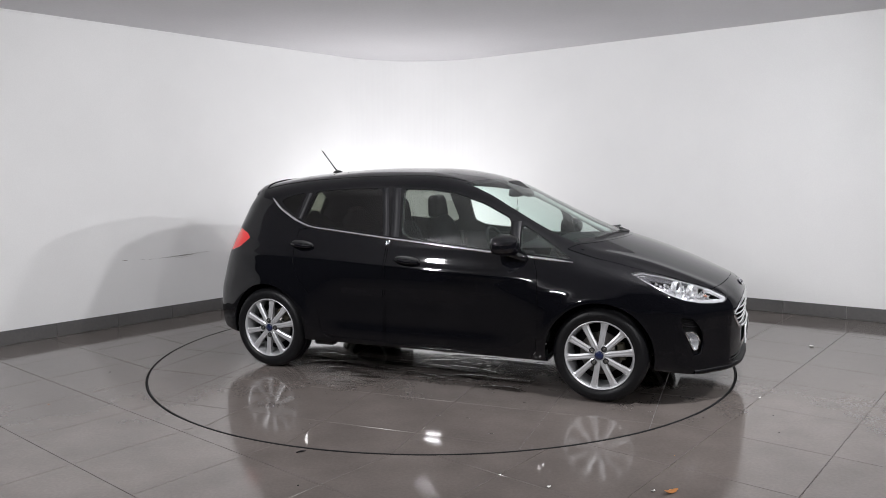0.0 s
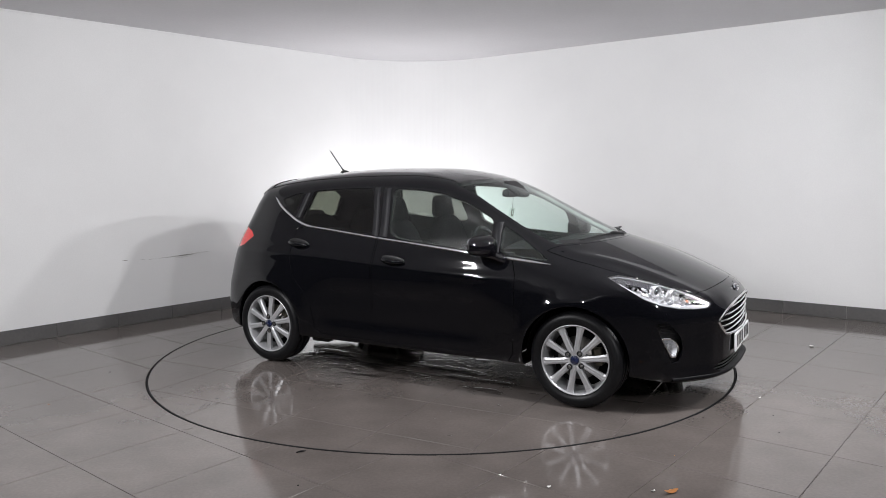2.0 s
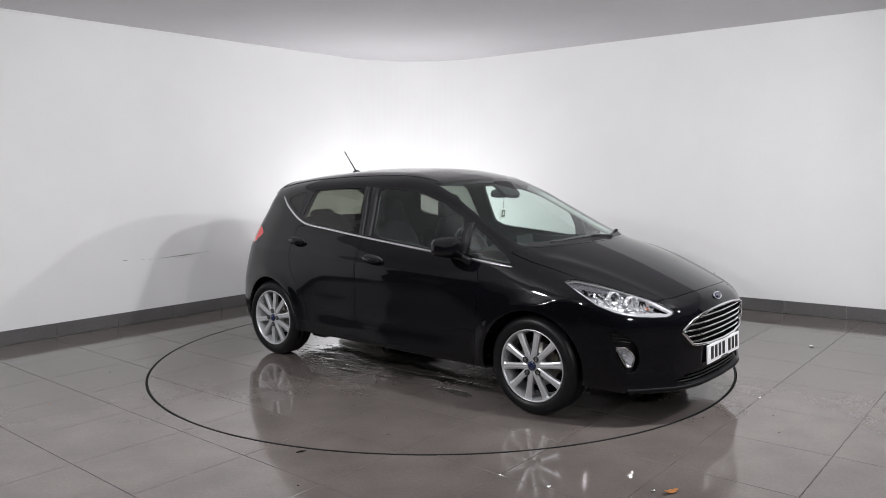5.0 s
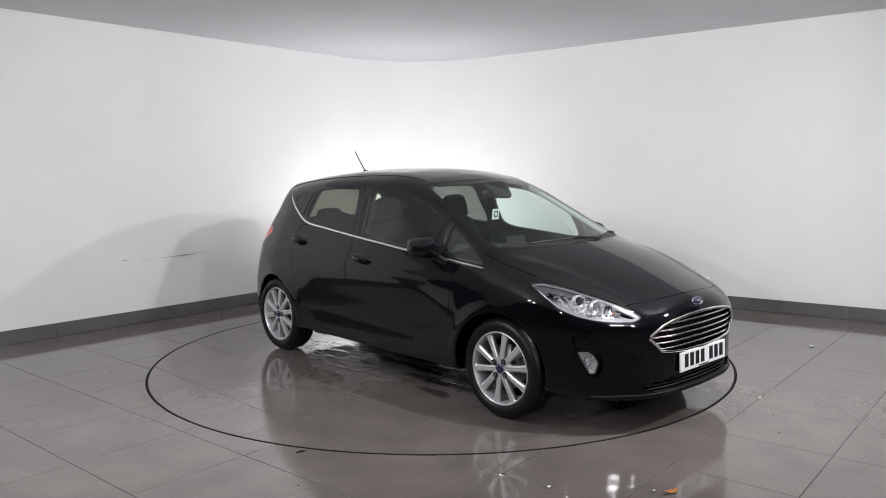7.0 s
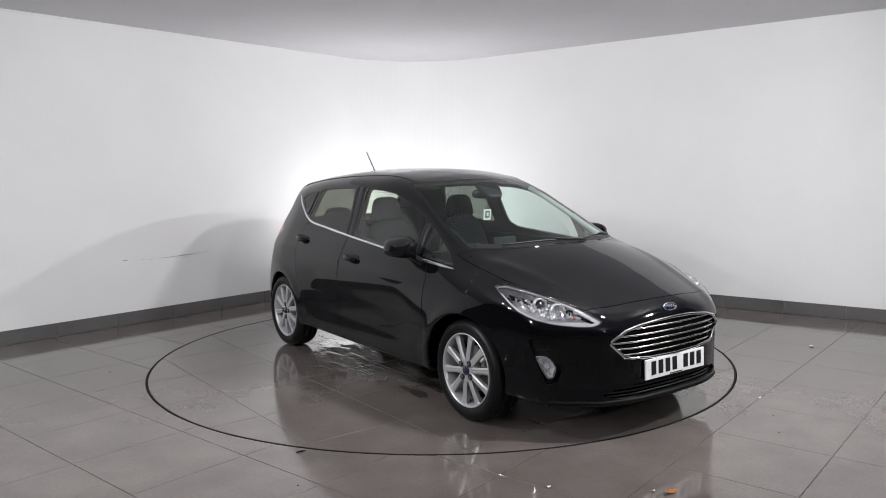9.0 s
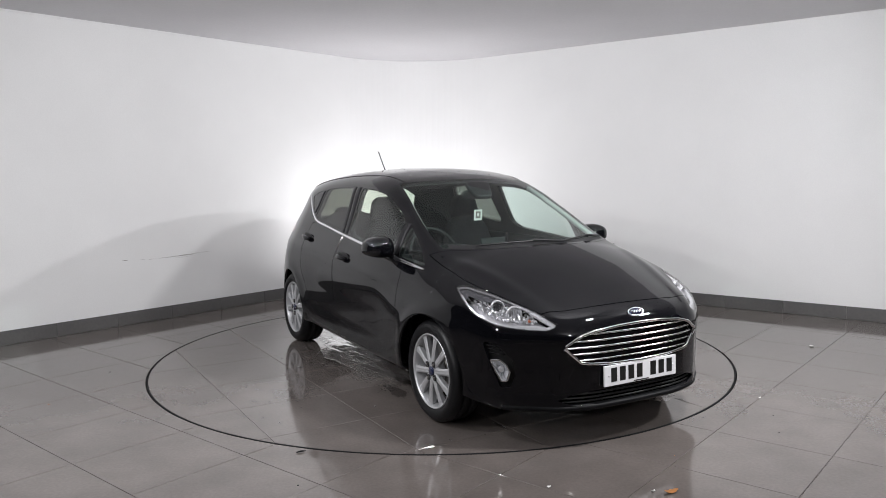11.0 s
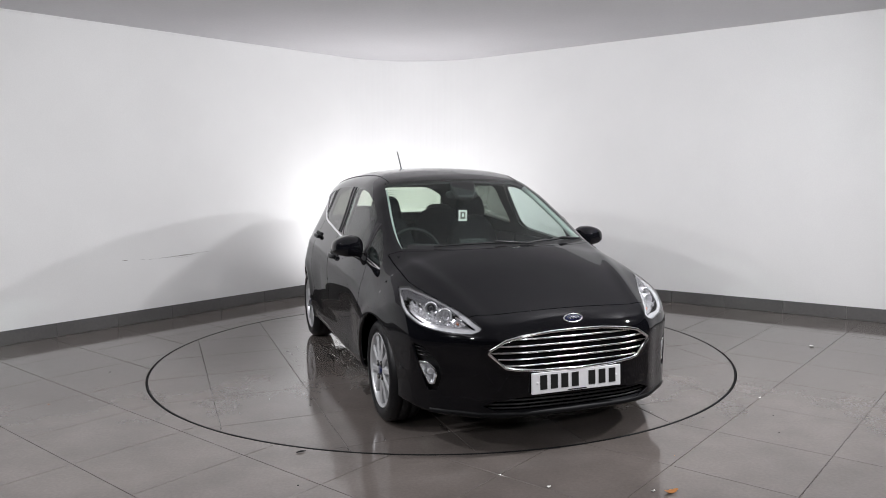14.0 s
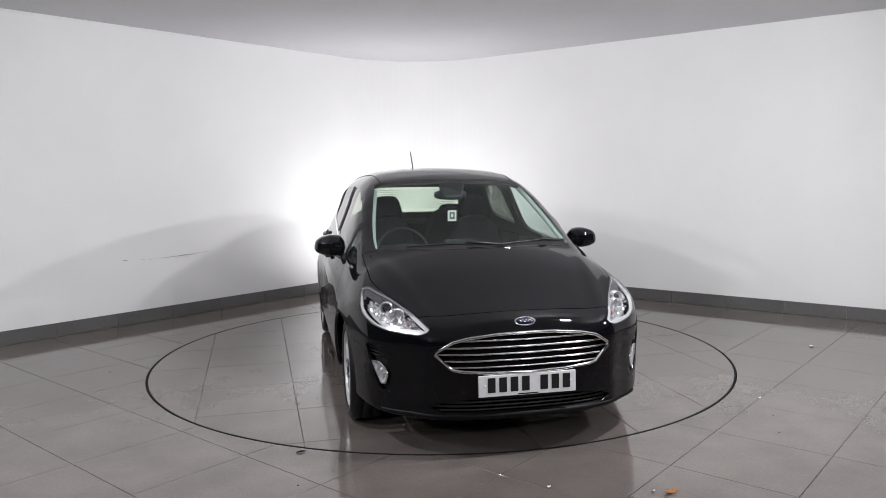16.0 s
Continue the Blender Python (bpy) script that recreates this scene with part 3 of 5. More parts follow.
def build_body():
    shell = body_shell(0.0165)
    _, shell = split(shell, wheel_cut)
    screen, shell = split(shell, screen_cut)
    screen, frit = split(screen, lambda x, y, z: screen_cut(x, y, z) + 0.020)
    bonnet, shell = split(shell, lambda x, y, z: bonnet_cut(x, y, z) - 0.0025)
    bonnet, _ = split(bonnet, lambda x, y, z: bonnet_cut(x, y, z) + 0.0025)
    rear_glass, shell = split(shell, rear_glass_cut)
    side = lambda poly: (lambda x, y, z: np.maximum(poly_sdf(poly, x, z), 0.35 - y))
    day = rounded(DAYLIGHT)
    frames_piece, shell = split(shell, side(day))
    panes = []
    for poly in (GLASS_FRONT, GLASS_TRI, GLASS_REAR, GLASS_QUARTER):
        pane, frames_piece = split(frames_piece, side(rounded(poly, 3)))
        panes.append(pane)
    doors = []
    for poly in (DOOR_FRONT, DOOR_REAR):
        fn = side(poly)
        grown, shell = split(shell, lambda x, y, z: fn(x, y, z) - 0.0025)
        door, _ = split(grown, lambda x, y, z: fn(x, y, z) + 0.0025)
        doors.append(door)
    lamp_fn = lambda x, y, z: np.maximum(poly_sdf(rounded(LAMP, 3), corner_s(x, y), z), 1.2 - x)
    lens, shell = split(shell, lamp_fn)
    tail_fn = lambda x, y, z: np.maximum(poly_sdf(TAIL_LAMP, x, z), np.maximum(x + 1.3, 0.5 - y))
    tail, shell = split(shell, tail_fn)
    front = lambda poly: (lambda x, y, z: np.maximum(poly_sdf(poly, y, z), 1.6 - x))
    _, shell = split(shell, front(GRILLE))
    _, shell = split(shell, front(INTAKE))
    _, shell = split(shell, lambda x, y, z: np.maximum(poly_sdf(rounded(FOG_POCKET, 3), corner_s(x, y), z), 1.5 - x))
    skin("body", shell, M_PAINT, car, "glossy black painted body shell", 0.02, "both")
    skin("bonnet", bonnet, M_PAINT, car, "", 0.015, "both")
    skin("windscreen", screen, M_SCREEN, car, "green-tinted windscreen", 0.004, "both")
    skin("screen_border", frit, M_GLOSSBLACK, car, "black ceramic border of the windscreen", 0.004, "both")
    skin("rear_window", rear_glass, M_REARGLASS, car, "", 0.004, "both")
    for sidename in (None, "left"):
        names = (("front_door", M_PAINT, doors[0]), ("rear_door", M_PAINT, doors[1]))
        made = [skin(nm, me, mat, car, "", 0.02, sidename) for nm, mat, me in names]
        skin("window_surround", frames_piece, M_GLOSSBLACK, car, "gloss black pillar and window surround", 0.02, sidename)
        for me, mat in zip(panes, (M_GLASS, M_GLASS, M_PRIVACY, M_PRIVACY)):
            skin("side_window", me, mat, car, "dark privacy glass" if mat is M_PRIVACY else "", 0.004, sidename, -0.003)
        skin("tail_lamp", tail, M_RED, car, "red tail lamp lens", 0.02, sidename)
        skin("tail_back", tail, M_INNER, car, "", 0.004, sidename, -0.022)
        skin("headlamp_lens", lens, M_LENS, car, "clear headlamp lens", 0.004, sidename)
    # lining inside the cabin, with the same openings
    lining = body_shell(0.03, 0.035)
    lining, _ = split(lining, lambda x, y, z: np.maximum(0.86 - z, np.maximum(x - 1.15, -1.72 - x)))
    for cutter in (screen_cut, rear_glass_cut, *(side(rounded(q, 3)) for q in (GLASS_FRONT, GLASS_TRI, GLASS_REAR))):
        _, lining = split(lining, cutter)
    skin("headlining", lining, M_LINER, car, "dark grey cabin lining", 0.004, "both")
    return lens


LENS = build_body()


# ---- points on the car's skin ----
def solve_axis(axis, a, b, inset=0.0):
    """The outermost skin point along x (from the front), y (from the right) or z (from above)."""
    a, b = np.atleast_1d(np.asarray(a, float)), np.atleast_1d(np.asarray(b, float))
    lo, hi = (np.full(a.shape, v) for v in {"x": (1.2, 2.2), "y": (0.2, 1.0), "z": (0.5, 1.7)}[axis])
    for _ in range(30):
        mid = (lo + hi) / 2
        q = {"x": (mid, a, b), "y": (a, mid, b), "z": (a, b, mid)}[axis]
        out = body_field(*q) > -inset
        hi, lo = np.where(out, mid, hi), np.where(out, lo, mid)
    return lo


def front_pt(y, z, inset=0.0):
    return Vector((float(solve_axis("x", y, z, inset)[0]), y, z))


def side_pt(x, z, inset=0.0, sign=-1):
    return Vector((x, sign * float(solve_axis("y", x, z, inset)[0]), z))


def top_pt(x, y, inset=0.0):
    return Vector((x, y, float(solve_axis("z", x, y, inset)[0])))


def side_pts(rows, sign=-1):
    """Many side points at once; rows of x, z and inset."""
    a = np.array(rows)
    y = solve_axis("y", a[:, 0], a[:, 1], a[:, 2])
    return [(r[0], sign * v, r[1]) for r, v in zip(rows, y)]


def front_pts(rows):
    """Many front points at once; rows of y, z and inset."""
    a = np.array(rows)
    x = solve_axis("x", a[:, 0], a[:, 1], a[:, 2])
    return [(v, r[0], r[1]) for r, v in zip(rows, x)]


def mirror_y(verts, faces):
    return [(a, -b, c) for a, b, c in verts], [tuple(f)[::-1] for f in faces]


def solid(name, verts, faces, mat, parent, label="", smooth=True, m=None):
    return part(name, mesh_of(name, verts, faces, mat, smooth), None, parent, label, m=m)


def ball(rx, ry, rz, n=24, power=2.0, at=(0, 0, 0)):
    """A rounded solid: an ellipsoid, boxier with a higher power."""
    verts, faces = [], []
    rows = n // 2
    sg = lambda v: math.copysign(abs(v) ** (2 / power), v)
    for i in range(rows + 1):
        th = math.pi * i / rows
        for j in range(n):
            ph = 2 * math.pi * j / n
            verts.append((at[0] + rx * sg(math.sin(th)) * sg(math.cos(ph)), at[1] + ry * sg(math.sin(th)) * sg(math.sin(ph)), at[2] + rz * sg(math.cos(th))))
    for i in range(rows):
        for j in range(n):
            k = (j + 1) % n
            faces.append((i * n + j, (i + 1) * n + j, (i + 1) * n + k, i * n + k))
    return verts, faces


# ---- wheels ----
def build_wheel():
    """One wheel, its outer face towards -y."""
    R = 0.221
    v, f = lathe([(R, -0.088), (R - 0.003, -0.093), (R - 0.007, -0.092), (R - 0.013, -0.080), (R - 0.024, -0.03), (R - 0.03, 0.09), (R, 0.095)], 72)
    wheel = solid("wheel", v, f, M_ALLOY, None, "silver ten-spoke alloy wheel")
    T = 0.300
    prof = [(R - 0.002, -0.080), (R + 0.004, -0.093), (R + 0.030, -0.100), (R + 0.052, -0.098), (T - 0.016, -0.088), (T - 0.006, -0.076), (T, -0.060),
            (T, -0.034), (T - 0.006, -0.032), (T - 0.006, -0.026), (T, -0.024), (T, 0.024), (T - 0.006, 0.026), (T - 0.006, 0.032), (T, 0.034), (T, 0.060), (T - 0.012, 0.085), (R + 0.03, 0.1), (R, 0.09)]
    v, f = lathe(prof, 96)
    solid("tyre", v, f, M_RUBBER, wheel, "black wet road tyre")
    rng = random.Random(17)
    bv, bf = [], []
    for _ in range(170):
        a, r = rng.uniform(0, 2 * math.pi), rng.choice((rng.uniform(T - 0.022, T - 0.004), rng.uniform(R + 0.012, T - 0.02)))
        y = -0.099 if r < T - 0.03 else -0.099 + 0.030 * (r - T + 0.03) / 0.03
        size = rng.uniform(0.0012, 0.0026)
        v, f = ball(size, size, size, 6, 2.0, (r * math.cos(a), y, r * math.sin(a)))
        bf += [tuple(len(bv) + i for i in face) for face in f]
        bv += v
    solid("water_beads", bv, bf, M_DROP, wheel, "clear water beads on the tyre")["kind"] = "stuff"
    # spokes: ten tapered bars with a raised spine
    sp_v, sp_f = [], []
    stations = [(0.030, 0.019, -0.080), (0.060, 0.019, -0.085), (0.11, 0.018, -0.084), (0.16, 0.0195, -0.081), (0.195, 0.023, -0.079), (0.216, 0.032, -0.082)]
    for r, w, y in stations:
        sp_v += [(r, y + 0.030, -w * 0.8), (r, y + 0.004, -w), (r, y - 0.002, -w * 0.45), (r, y - 0.0005, 0.0), (r, y - 0.002, w * 0.45), (r, y + 0.004, w), (r, y + 0.030, w * 0.8)]
    for i in range(len(stations) - 1):
        for k in range(6):
            sp_f.append((i * 7 + k, i * 7 + k + 1, i * 7 + 8 + k, i * 7 + 7 + k))
    spoke_me = mesh_of("spoke", sp_v, sp_f, M_ALLOY, False)
    for i in range(10):
        part("spoke", spoke_me, None, wheel, m=Matrix.Rotation(radians(36 * i), 4, "Y"))
    v, f = lathe([(0.0, -0.082), (0.030, -0.083), (0.058, -0.080), (0.070, -0.070), (0.072, -0.03)], 40)
    solid("hub", v, f, M_ALLOY, wheel)
    v, f = lathe([(0.0, -0.094), (0.022, -0.093), (0.028, -0.089), (0.028, -0.078)], 32)
    solid("centre_cap", v, f, M_BLUE, wheel, "dark blue centre cap")
    v, f = lathe([(0.0, -0.007), (0.006, -0.007), (0.0085, -0.004), (0.0085, 0.01)], 6)
    nut = mesh_of("wheel_nut", v, f, M_STEEL, False)
    vr, fr = lathe([(0.0115, 0.004), (0.0115, -0.003), (0.0180, -0.003), (0.0180, 0.004)], 20)
    pocket = mesh_of("nut_pocket", vr, fr, M_TRIM, True)
    for i in range(4):
        a = radians(45 + 90 * i)
        part("wheel_nut", nut, None, wheel, m=pose(0.054 * math.cos(a), -0.089, 0.054 * math.sin(a)))
        part("nut_pocket", pocket, None, wheel, m=pose(0.054 * math.cos(a), -0.088, 0.054 * math.sin(a)))
    v, f = lathe([(0.0, -0.025), (0.065, -0.025), (0.07, -0.012), (0.135, -0.012), (0.135, 0.006), (0.0, 0.006)], 48)
    solid("brake_disc", v, f, M_STEEL, wheel, "grey steel brake disc")
    bm = box(0.05, 0.05, 0.11, 0.012, at=(0.128, -0.004, 0.0))
    part("caliper", bm, M_CALIPER, wheel, "brassy brake caliper", True)
    v, f = lathe([(0.0, 0.03), (0.185, 0.03), (0.19, 0.05)], 40)
    solid("backing_plate", v, f, M_INNER, wheel)
    return wheel


def place_wheels():
    first = build_wheel()
    first.parent = car
    first.matrix_basis = pose(AXLE, -HUB_Y, HUB_Z, 0, -9, 0)
    for x, side, turn in ((-AXLE, -1, -48), (AXLE, 1, 20), (-AXLE, 1, -12)):
        m = pose(x, side * HUB_Y, HUB_Z, 0, turn, 0) if side < 0 else pose(x, HUB_Y, HUB_Z, 0, turn, 180)
        copy_thing(first, m)
    # dark liners in the wheel arches
    for ax in (AXLE, -AXLE):
        verts, faces = [], []
        n = 36
        for i in range(n + 1):
            a = radians(-6 + 192 * i / n)
            for r, y in ((0.338, -0.800), (0.346, -0.77), (0.350, -0.52), (0.02, -0.50)):
                verts.append((ax + r * math.cos(a), y, HUB_Z + r * math.sin(a)))
        for i in range(n):
            for k in range(3):
                faces.append((i * 4 + k, i * 4 + 4 + k, i * 4 + 5 + k, i * 4 + 1 + k))
        solid("arch_liner", verts, faces, M_INNER, car)
        solid("arch_liner", *mirror_y(verts, faces), M_INNER, car)


place_wheels()


def build_underbody():
    for sign in (-1, 1):
        part("sill_bracket", box(0.16, 0.07, 0.075, 0.012, at=(-0.86, sign * 0.66, 0.205)), M_TRIM, car, "black jacking bracket behind the sill", True)
        part("suspension_arm", box(0.42, 0.05, 0.05, 0.015, at=(-1.02, sign * 0.52, 0.23)), M_INNER, car, "", True)
    v, f = tube([(-1.85, 0.42, 0.21), (-1.40, 0.40, 0.20), (-1.05, 0.22, 0.205), (0.60, 0.12, 0.20)], [0.026, 0.075, 0.030, 0.028], 14)
    solid("exhaust", v, f, M_STEEL, car, "dull steel exhaust pipe and silencer")


build_underbody()


# ---- front end ----
def lens_band(inside):
    """Pieces of the headlamp's outline, for strips under the lens."""
    return split(LENS, lambda x, y, z: poly_sdf(rounded(LAMP, 3), corner_s(x, y), z) + inside)


def build_headlamps():
    inner, border = lens_band(0.005)
    def above(x, y, z):
        return z - (0.80 - 0.285 * (corner_s(x, y) - 0.46))

    def depth(x, y, z):
        return poly_sdf(rounded(LAMP, 3), corner_s(x, y), z)

    # a light strip that widens towards the nose, thin and grey along the top
    inner, rim = split(inner, lambda x, y, z: depth(x, y, z) + 0.008 + np.where(above(x, y, z) < 0, 0.006 + 0.018 * step01(corner_s(x, y), 0.75, 1.0), 0.012 * step01(corner_s(x, y), 0.75, 1.0)))
    rim, edge = split(rim, lambda x, y, z: above(x, y, z) - 0.05 * step01(corner_s(x, y), 0.80, 0.93))
    shelf, bowl = split(inner, lambda x, y, z: np.minimum(corner_s(x, y) - 0.535, np.maximum(-(depth(x, y, z) + 0.010 + 0.024 * (1 - step01(corner_s(x, y), 0.60, 0.90))), -above(x, y, z))))
    rng = random.Random(8)
    for sidename in (None, "left"):
        sign = 1 if sidename == "left" else -1
        lamp = skin("headlamp", rim, M_LAMPWHITE, car, "clear headlamp with silvery reflectors and a pale light strip", 0.018, sidename, -0.010)
        skin("lamp_edge", edge, M_LENSGREY, lamp, "", 0.010, sidename, -0.008)
        skin("lamp_bezel", border, M_TRIM, lamp, "", 0.012, sidename, -0.004)
        skin("lamp_shelf", shelf, M_GREYLAMP, lamp, "dark grey inner shelf", 0.004, sidename, -0.020)
        skin("lamp_back", bowl, M_LAMPDARK, lamp, "", 0.004, sidename, -0.060)
        for s, z, r in ((0.715, 0.728, 0.034), (0.810, 0.700, 0.038)):
            q = lamp_point(s, z, 0.046)
            m = Matrix.Translation((q.x, sign * abs(q.y), q.z)) @ Matrix.Rotation(sign * radians(22), 4, "Z")
            v, f = lathe([(0.004, 0.0), (r * 0.5, 0.006), (r * 0.8, 0.020), (r, 0.036), (r + 0.003, 0.036), (r + 0.003, 0.0)], 20, "X")
            solid("reflector", v, f, M_SILVER, lamp, "", True, m)
            if s < 0.75:
                v, f = ball(r * 0.55, r * 0.62, r * 0.62, 20)
                solid("projector_lens", v, f, M_BULB, lamp, "dark glass projector lens", True, m @ Matrix.Translation((0.016, 0, 0)))
            else:
                # the second bowl is cut into upright facets
                for k in range(5):
                    bm = box(0.003, r * 0.30, r * (1.7 - 0.25 * abs(k - 2)), 0.001, segments=1)
                    part("bowl_facet", bm, M_SILVER, lamp, m=m @ pose(0.018 - 0.003 * abs(k - 2), (k - 2) * r * 0.34, 0, 0, 0, (k - 2) * 16))
        q = lamp_point(0.905, 0.668, 0.035)
        v, f = ball(0.009, 0.009, 0.009, 12)
        solid("indicator_bulb", v, f, M_ORANGE, lamp, "small amber indicator bulb", True, pose(q.x, sign * abs(q.y), q.z))
        # faceted bright trim round the bowls
        verts, faces = [], []
        for _ in range(420):
            s = rng.uniform(0.58, 0.95)
            z = 0.742 - (s - 0.66) * 0.30 + rng.uniform(-0.060, 0.045)
            if float(poly_sdf(rounded(LAMP, 3), np.array([s]), np.array([z]))[0]) > -0.022:
                continue
            q = lamp_point(s, z, rng.uniform(0.030, 0.050))
            w = rng.uniform(0.003, 0.010)
            turn = Euler((rng.uniform(-1.6, 1.6), rng.uniform(-0.9, 0.9), sign * rng.uniform(-0.2, 1.1))).to_matrix()
            base = len(verts)
            for c in ((0.004, 0, 0), (0, -w, -w * 0.6), (0, w, -w * 0.8), (0, w * 0.7, w), (0, -w, w * 0.7)):
                p = turn @ Vector(c)
                verts.append((q.x + p.x, sign * abs(q.y) + p.y, q.z + p.z))
            faces += [(base, base + 1, base + 2), (base, base + 2, base + 3), (base, base + 3, base + 4), (base, base + 4, base + 1)]
        solid("reflector_facets", verts, faces, M_SILVER, lamp, "", False)


def lamp_point(s, z, inset):
    """The point under the headlamp lens at corner coordinate s and height z."""
    d = s / 0.7071
    lo, hi = 0.3, 0.95
    for _ in range(20):
        mid = (lo + hi) / 2
        if float(body_field(np.array([d + mid]), np.array([mid]), np.array([z]))[0]) > -inset:
            hi = mid
        else:
            lo = mid
    return Vector((d + lo, -lo, z))


def lamp_pts(rows, inset, sign):
    a = np.array(rows)
    d, z = a[:, 0] / 0.7071, a[:, 1]
    lo, hi = np.full(len(a), 0.3), np.full(len(a), 0.95)
    for _ in range(30):
        mid = (lo + hi) / 2
        out = body_field(d + mid, mid, z) > -inset
        hi, lo = np.where(out, mid, hi), np.where(out, lo, mid)
    return [(float(u + v), sign * float(v), float(w)) for u, v, w in zip(d, lo, z)]


M_LIP = material("lip_plastic", (0.005, 0.005, 0.006), 0.45, spec=0.12)
M_LENSGREY = material("grey_lens", (0.30, 0.30, 0.31), 0.15, 0.3)
M_LAMPWHITE = material("lamp_strip", (0.74, 0.75, 0.77), 0.2, 0.5)
M_LAMPDARK = material("lamp_back_chrome", (0.62, 0.62, 0.64), 0.22, 0.5)
M_GREYLAMP = material("lamp_shelf_grey", (0.05, 0.05, 0.055), 0.22)
M_BULB = material("projector_glass", (0.03, 0.03, 0.035), 0.03, spec=0.9)
build_headlamps()


def build_grille():
    half = [(y, z) for y, z in GRILLE if y >= 0]
    right = [(-y, z) for y, z in half if y > 0]
    outline = half + right[::-1]
    pts = front_pts([(y, z, -0.003) for y, z in outline])
    v, f = tube(pts, 0.0085, 8, True)
    grille = solid("grille", v, f, M_CHROME, car, "chrome-framed radiator grille with horizontal bars")
    # black backing behind the bars
    ys = np.linspace(-0.5, 0.5, 25)
    zs = np.linspace(0.41, 0.665, 9)
    verts = front_pts([(float(y), float(z), 0.045) for y in ys for z in zs])
    faces = [(i * 9 + j, i * 9 + 9 + j, i * 9 + 10 + j, i * 9 + 1 + j) for i in range(24) for j in range(8)]
    solid("grille_backing", verts, faces, M_INNER, grille)
    for k in range(5):
        z = 0.468 + 0.0345 * k
        # half-width of the opening at this height
        w = 0.0
        for (y0, z0), (y1, z1) in zip(half, half[1:]):
            if (z0 - z) * (z1 - z) <= 0 and z0 != z1:
                w = max(w, y0 + (y1 - y0) * (z - z0) / (z1 - z0))
        n = 28
        verts, faces = [], []
        section = ((-0.016, 0.0045), (-0.002, 0.0062), (0.005, 0.0045), (0.0075, 0.0), (0.005, -0.0045), (-0.002, -0.0055), (-0.016, -0.004))
        for qx, y, _ in front_pts([(-w + 2 * w * i / n, z, 0.010) for i in range(n + 1)]):
            for dx, dz in section:
                verts.append((qx + dx, y, z + dz))
        k7 = len(section)
        for i in range(n):
            for c in range(k7):
                d = (c + 1) % k7
                faces.append((i * k7 + c, i * k7 + d, i * k7 + k7 + d, i * k7 + k7 + c))
        solid("grille_bar", verts, faces, M_BARCHROME, grille, "", True)
    # lower intake: backing and slats
    verts = front_pts([(float(y), float(z), 0.06) for y in ys for z in np.linspace(0.205, 0.32, 6)])
    faces = [(i * 6 + j, i * 6 + 6 + j, i * 6 + 7 + j, i * 6 + 1 + j) for i in range(24) for j in range(5)]
    intake = solid("lower_intake", verts, faces, M_INNER, car, "black lower air intake with slats")
    for z, w in ((0.245, 0.46), (0.264, 0.49), (0.284, 0.45)):
        v, f = tube(front_pts([(y, z, 0.022) for y in np.linspace(-w, w, 21)]), 0.0055, 6)
        solid("intake_slat", v, f, M_TRIM, intake)
    # splitter lip below the bumper
    lip = [Vector(q) for q in front_pts([(float(y), 0.232, -0.004) for y in np.linspace(-0.72, 0.72, 41)])]
    verts, faces = [], []
    for q in lip:
        for dx, dz in ((-0.03, 0.004), (-0.004, -0.004), (0.002, -0.016), (-0.006, -0.028), (-0.06, -0.032)):
            verts.append((q.x + dx, q.y, q.z + dz))
    for i in range(40):
        for c in range(4):
            faces.append((i * 5 + c, i * 5 + c + 1, i * 5 + 6 + c, i * 5 + 5 + c))
    solid("splitter", verts, faces, M_LIP, car, "glossy black bumper lip")


build_grille()


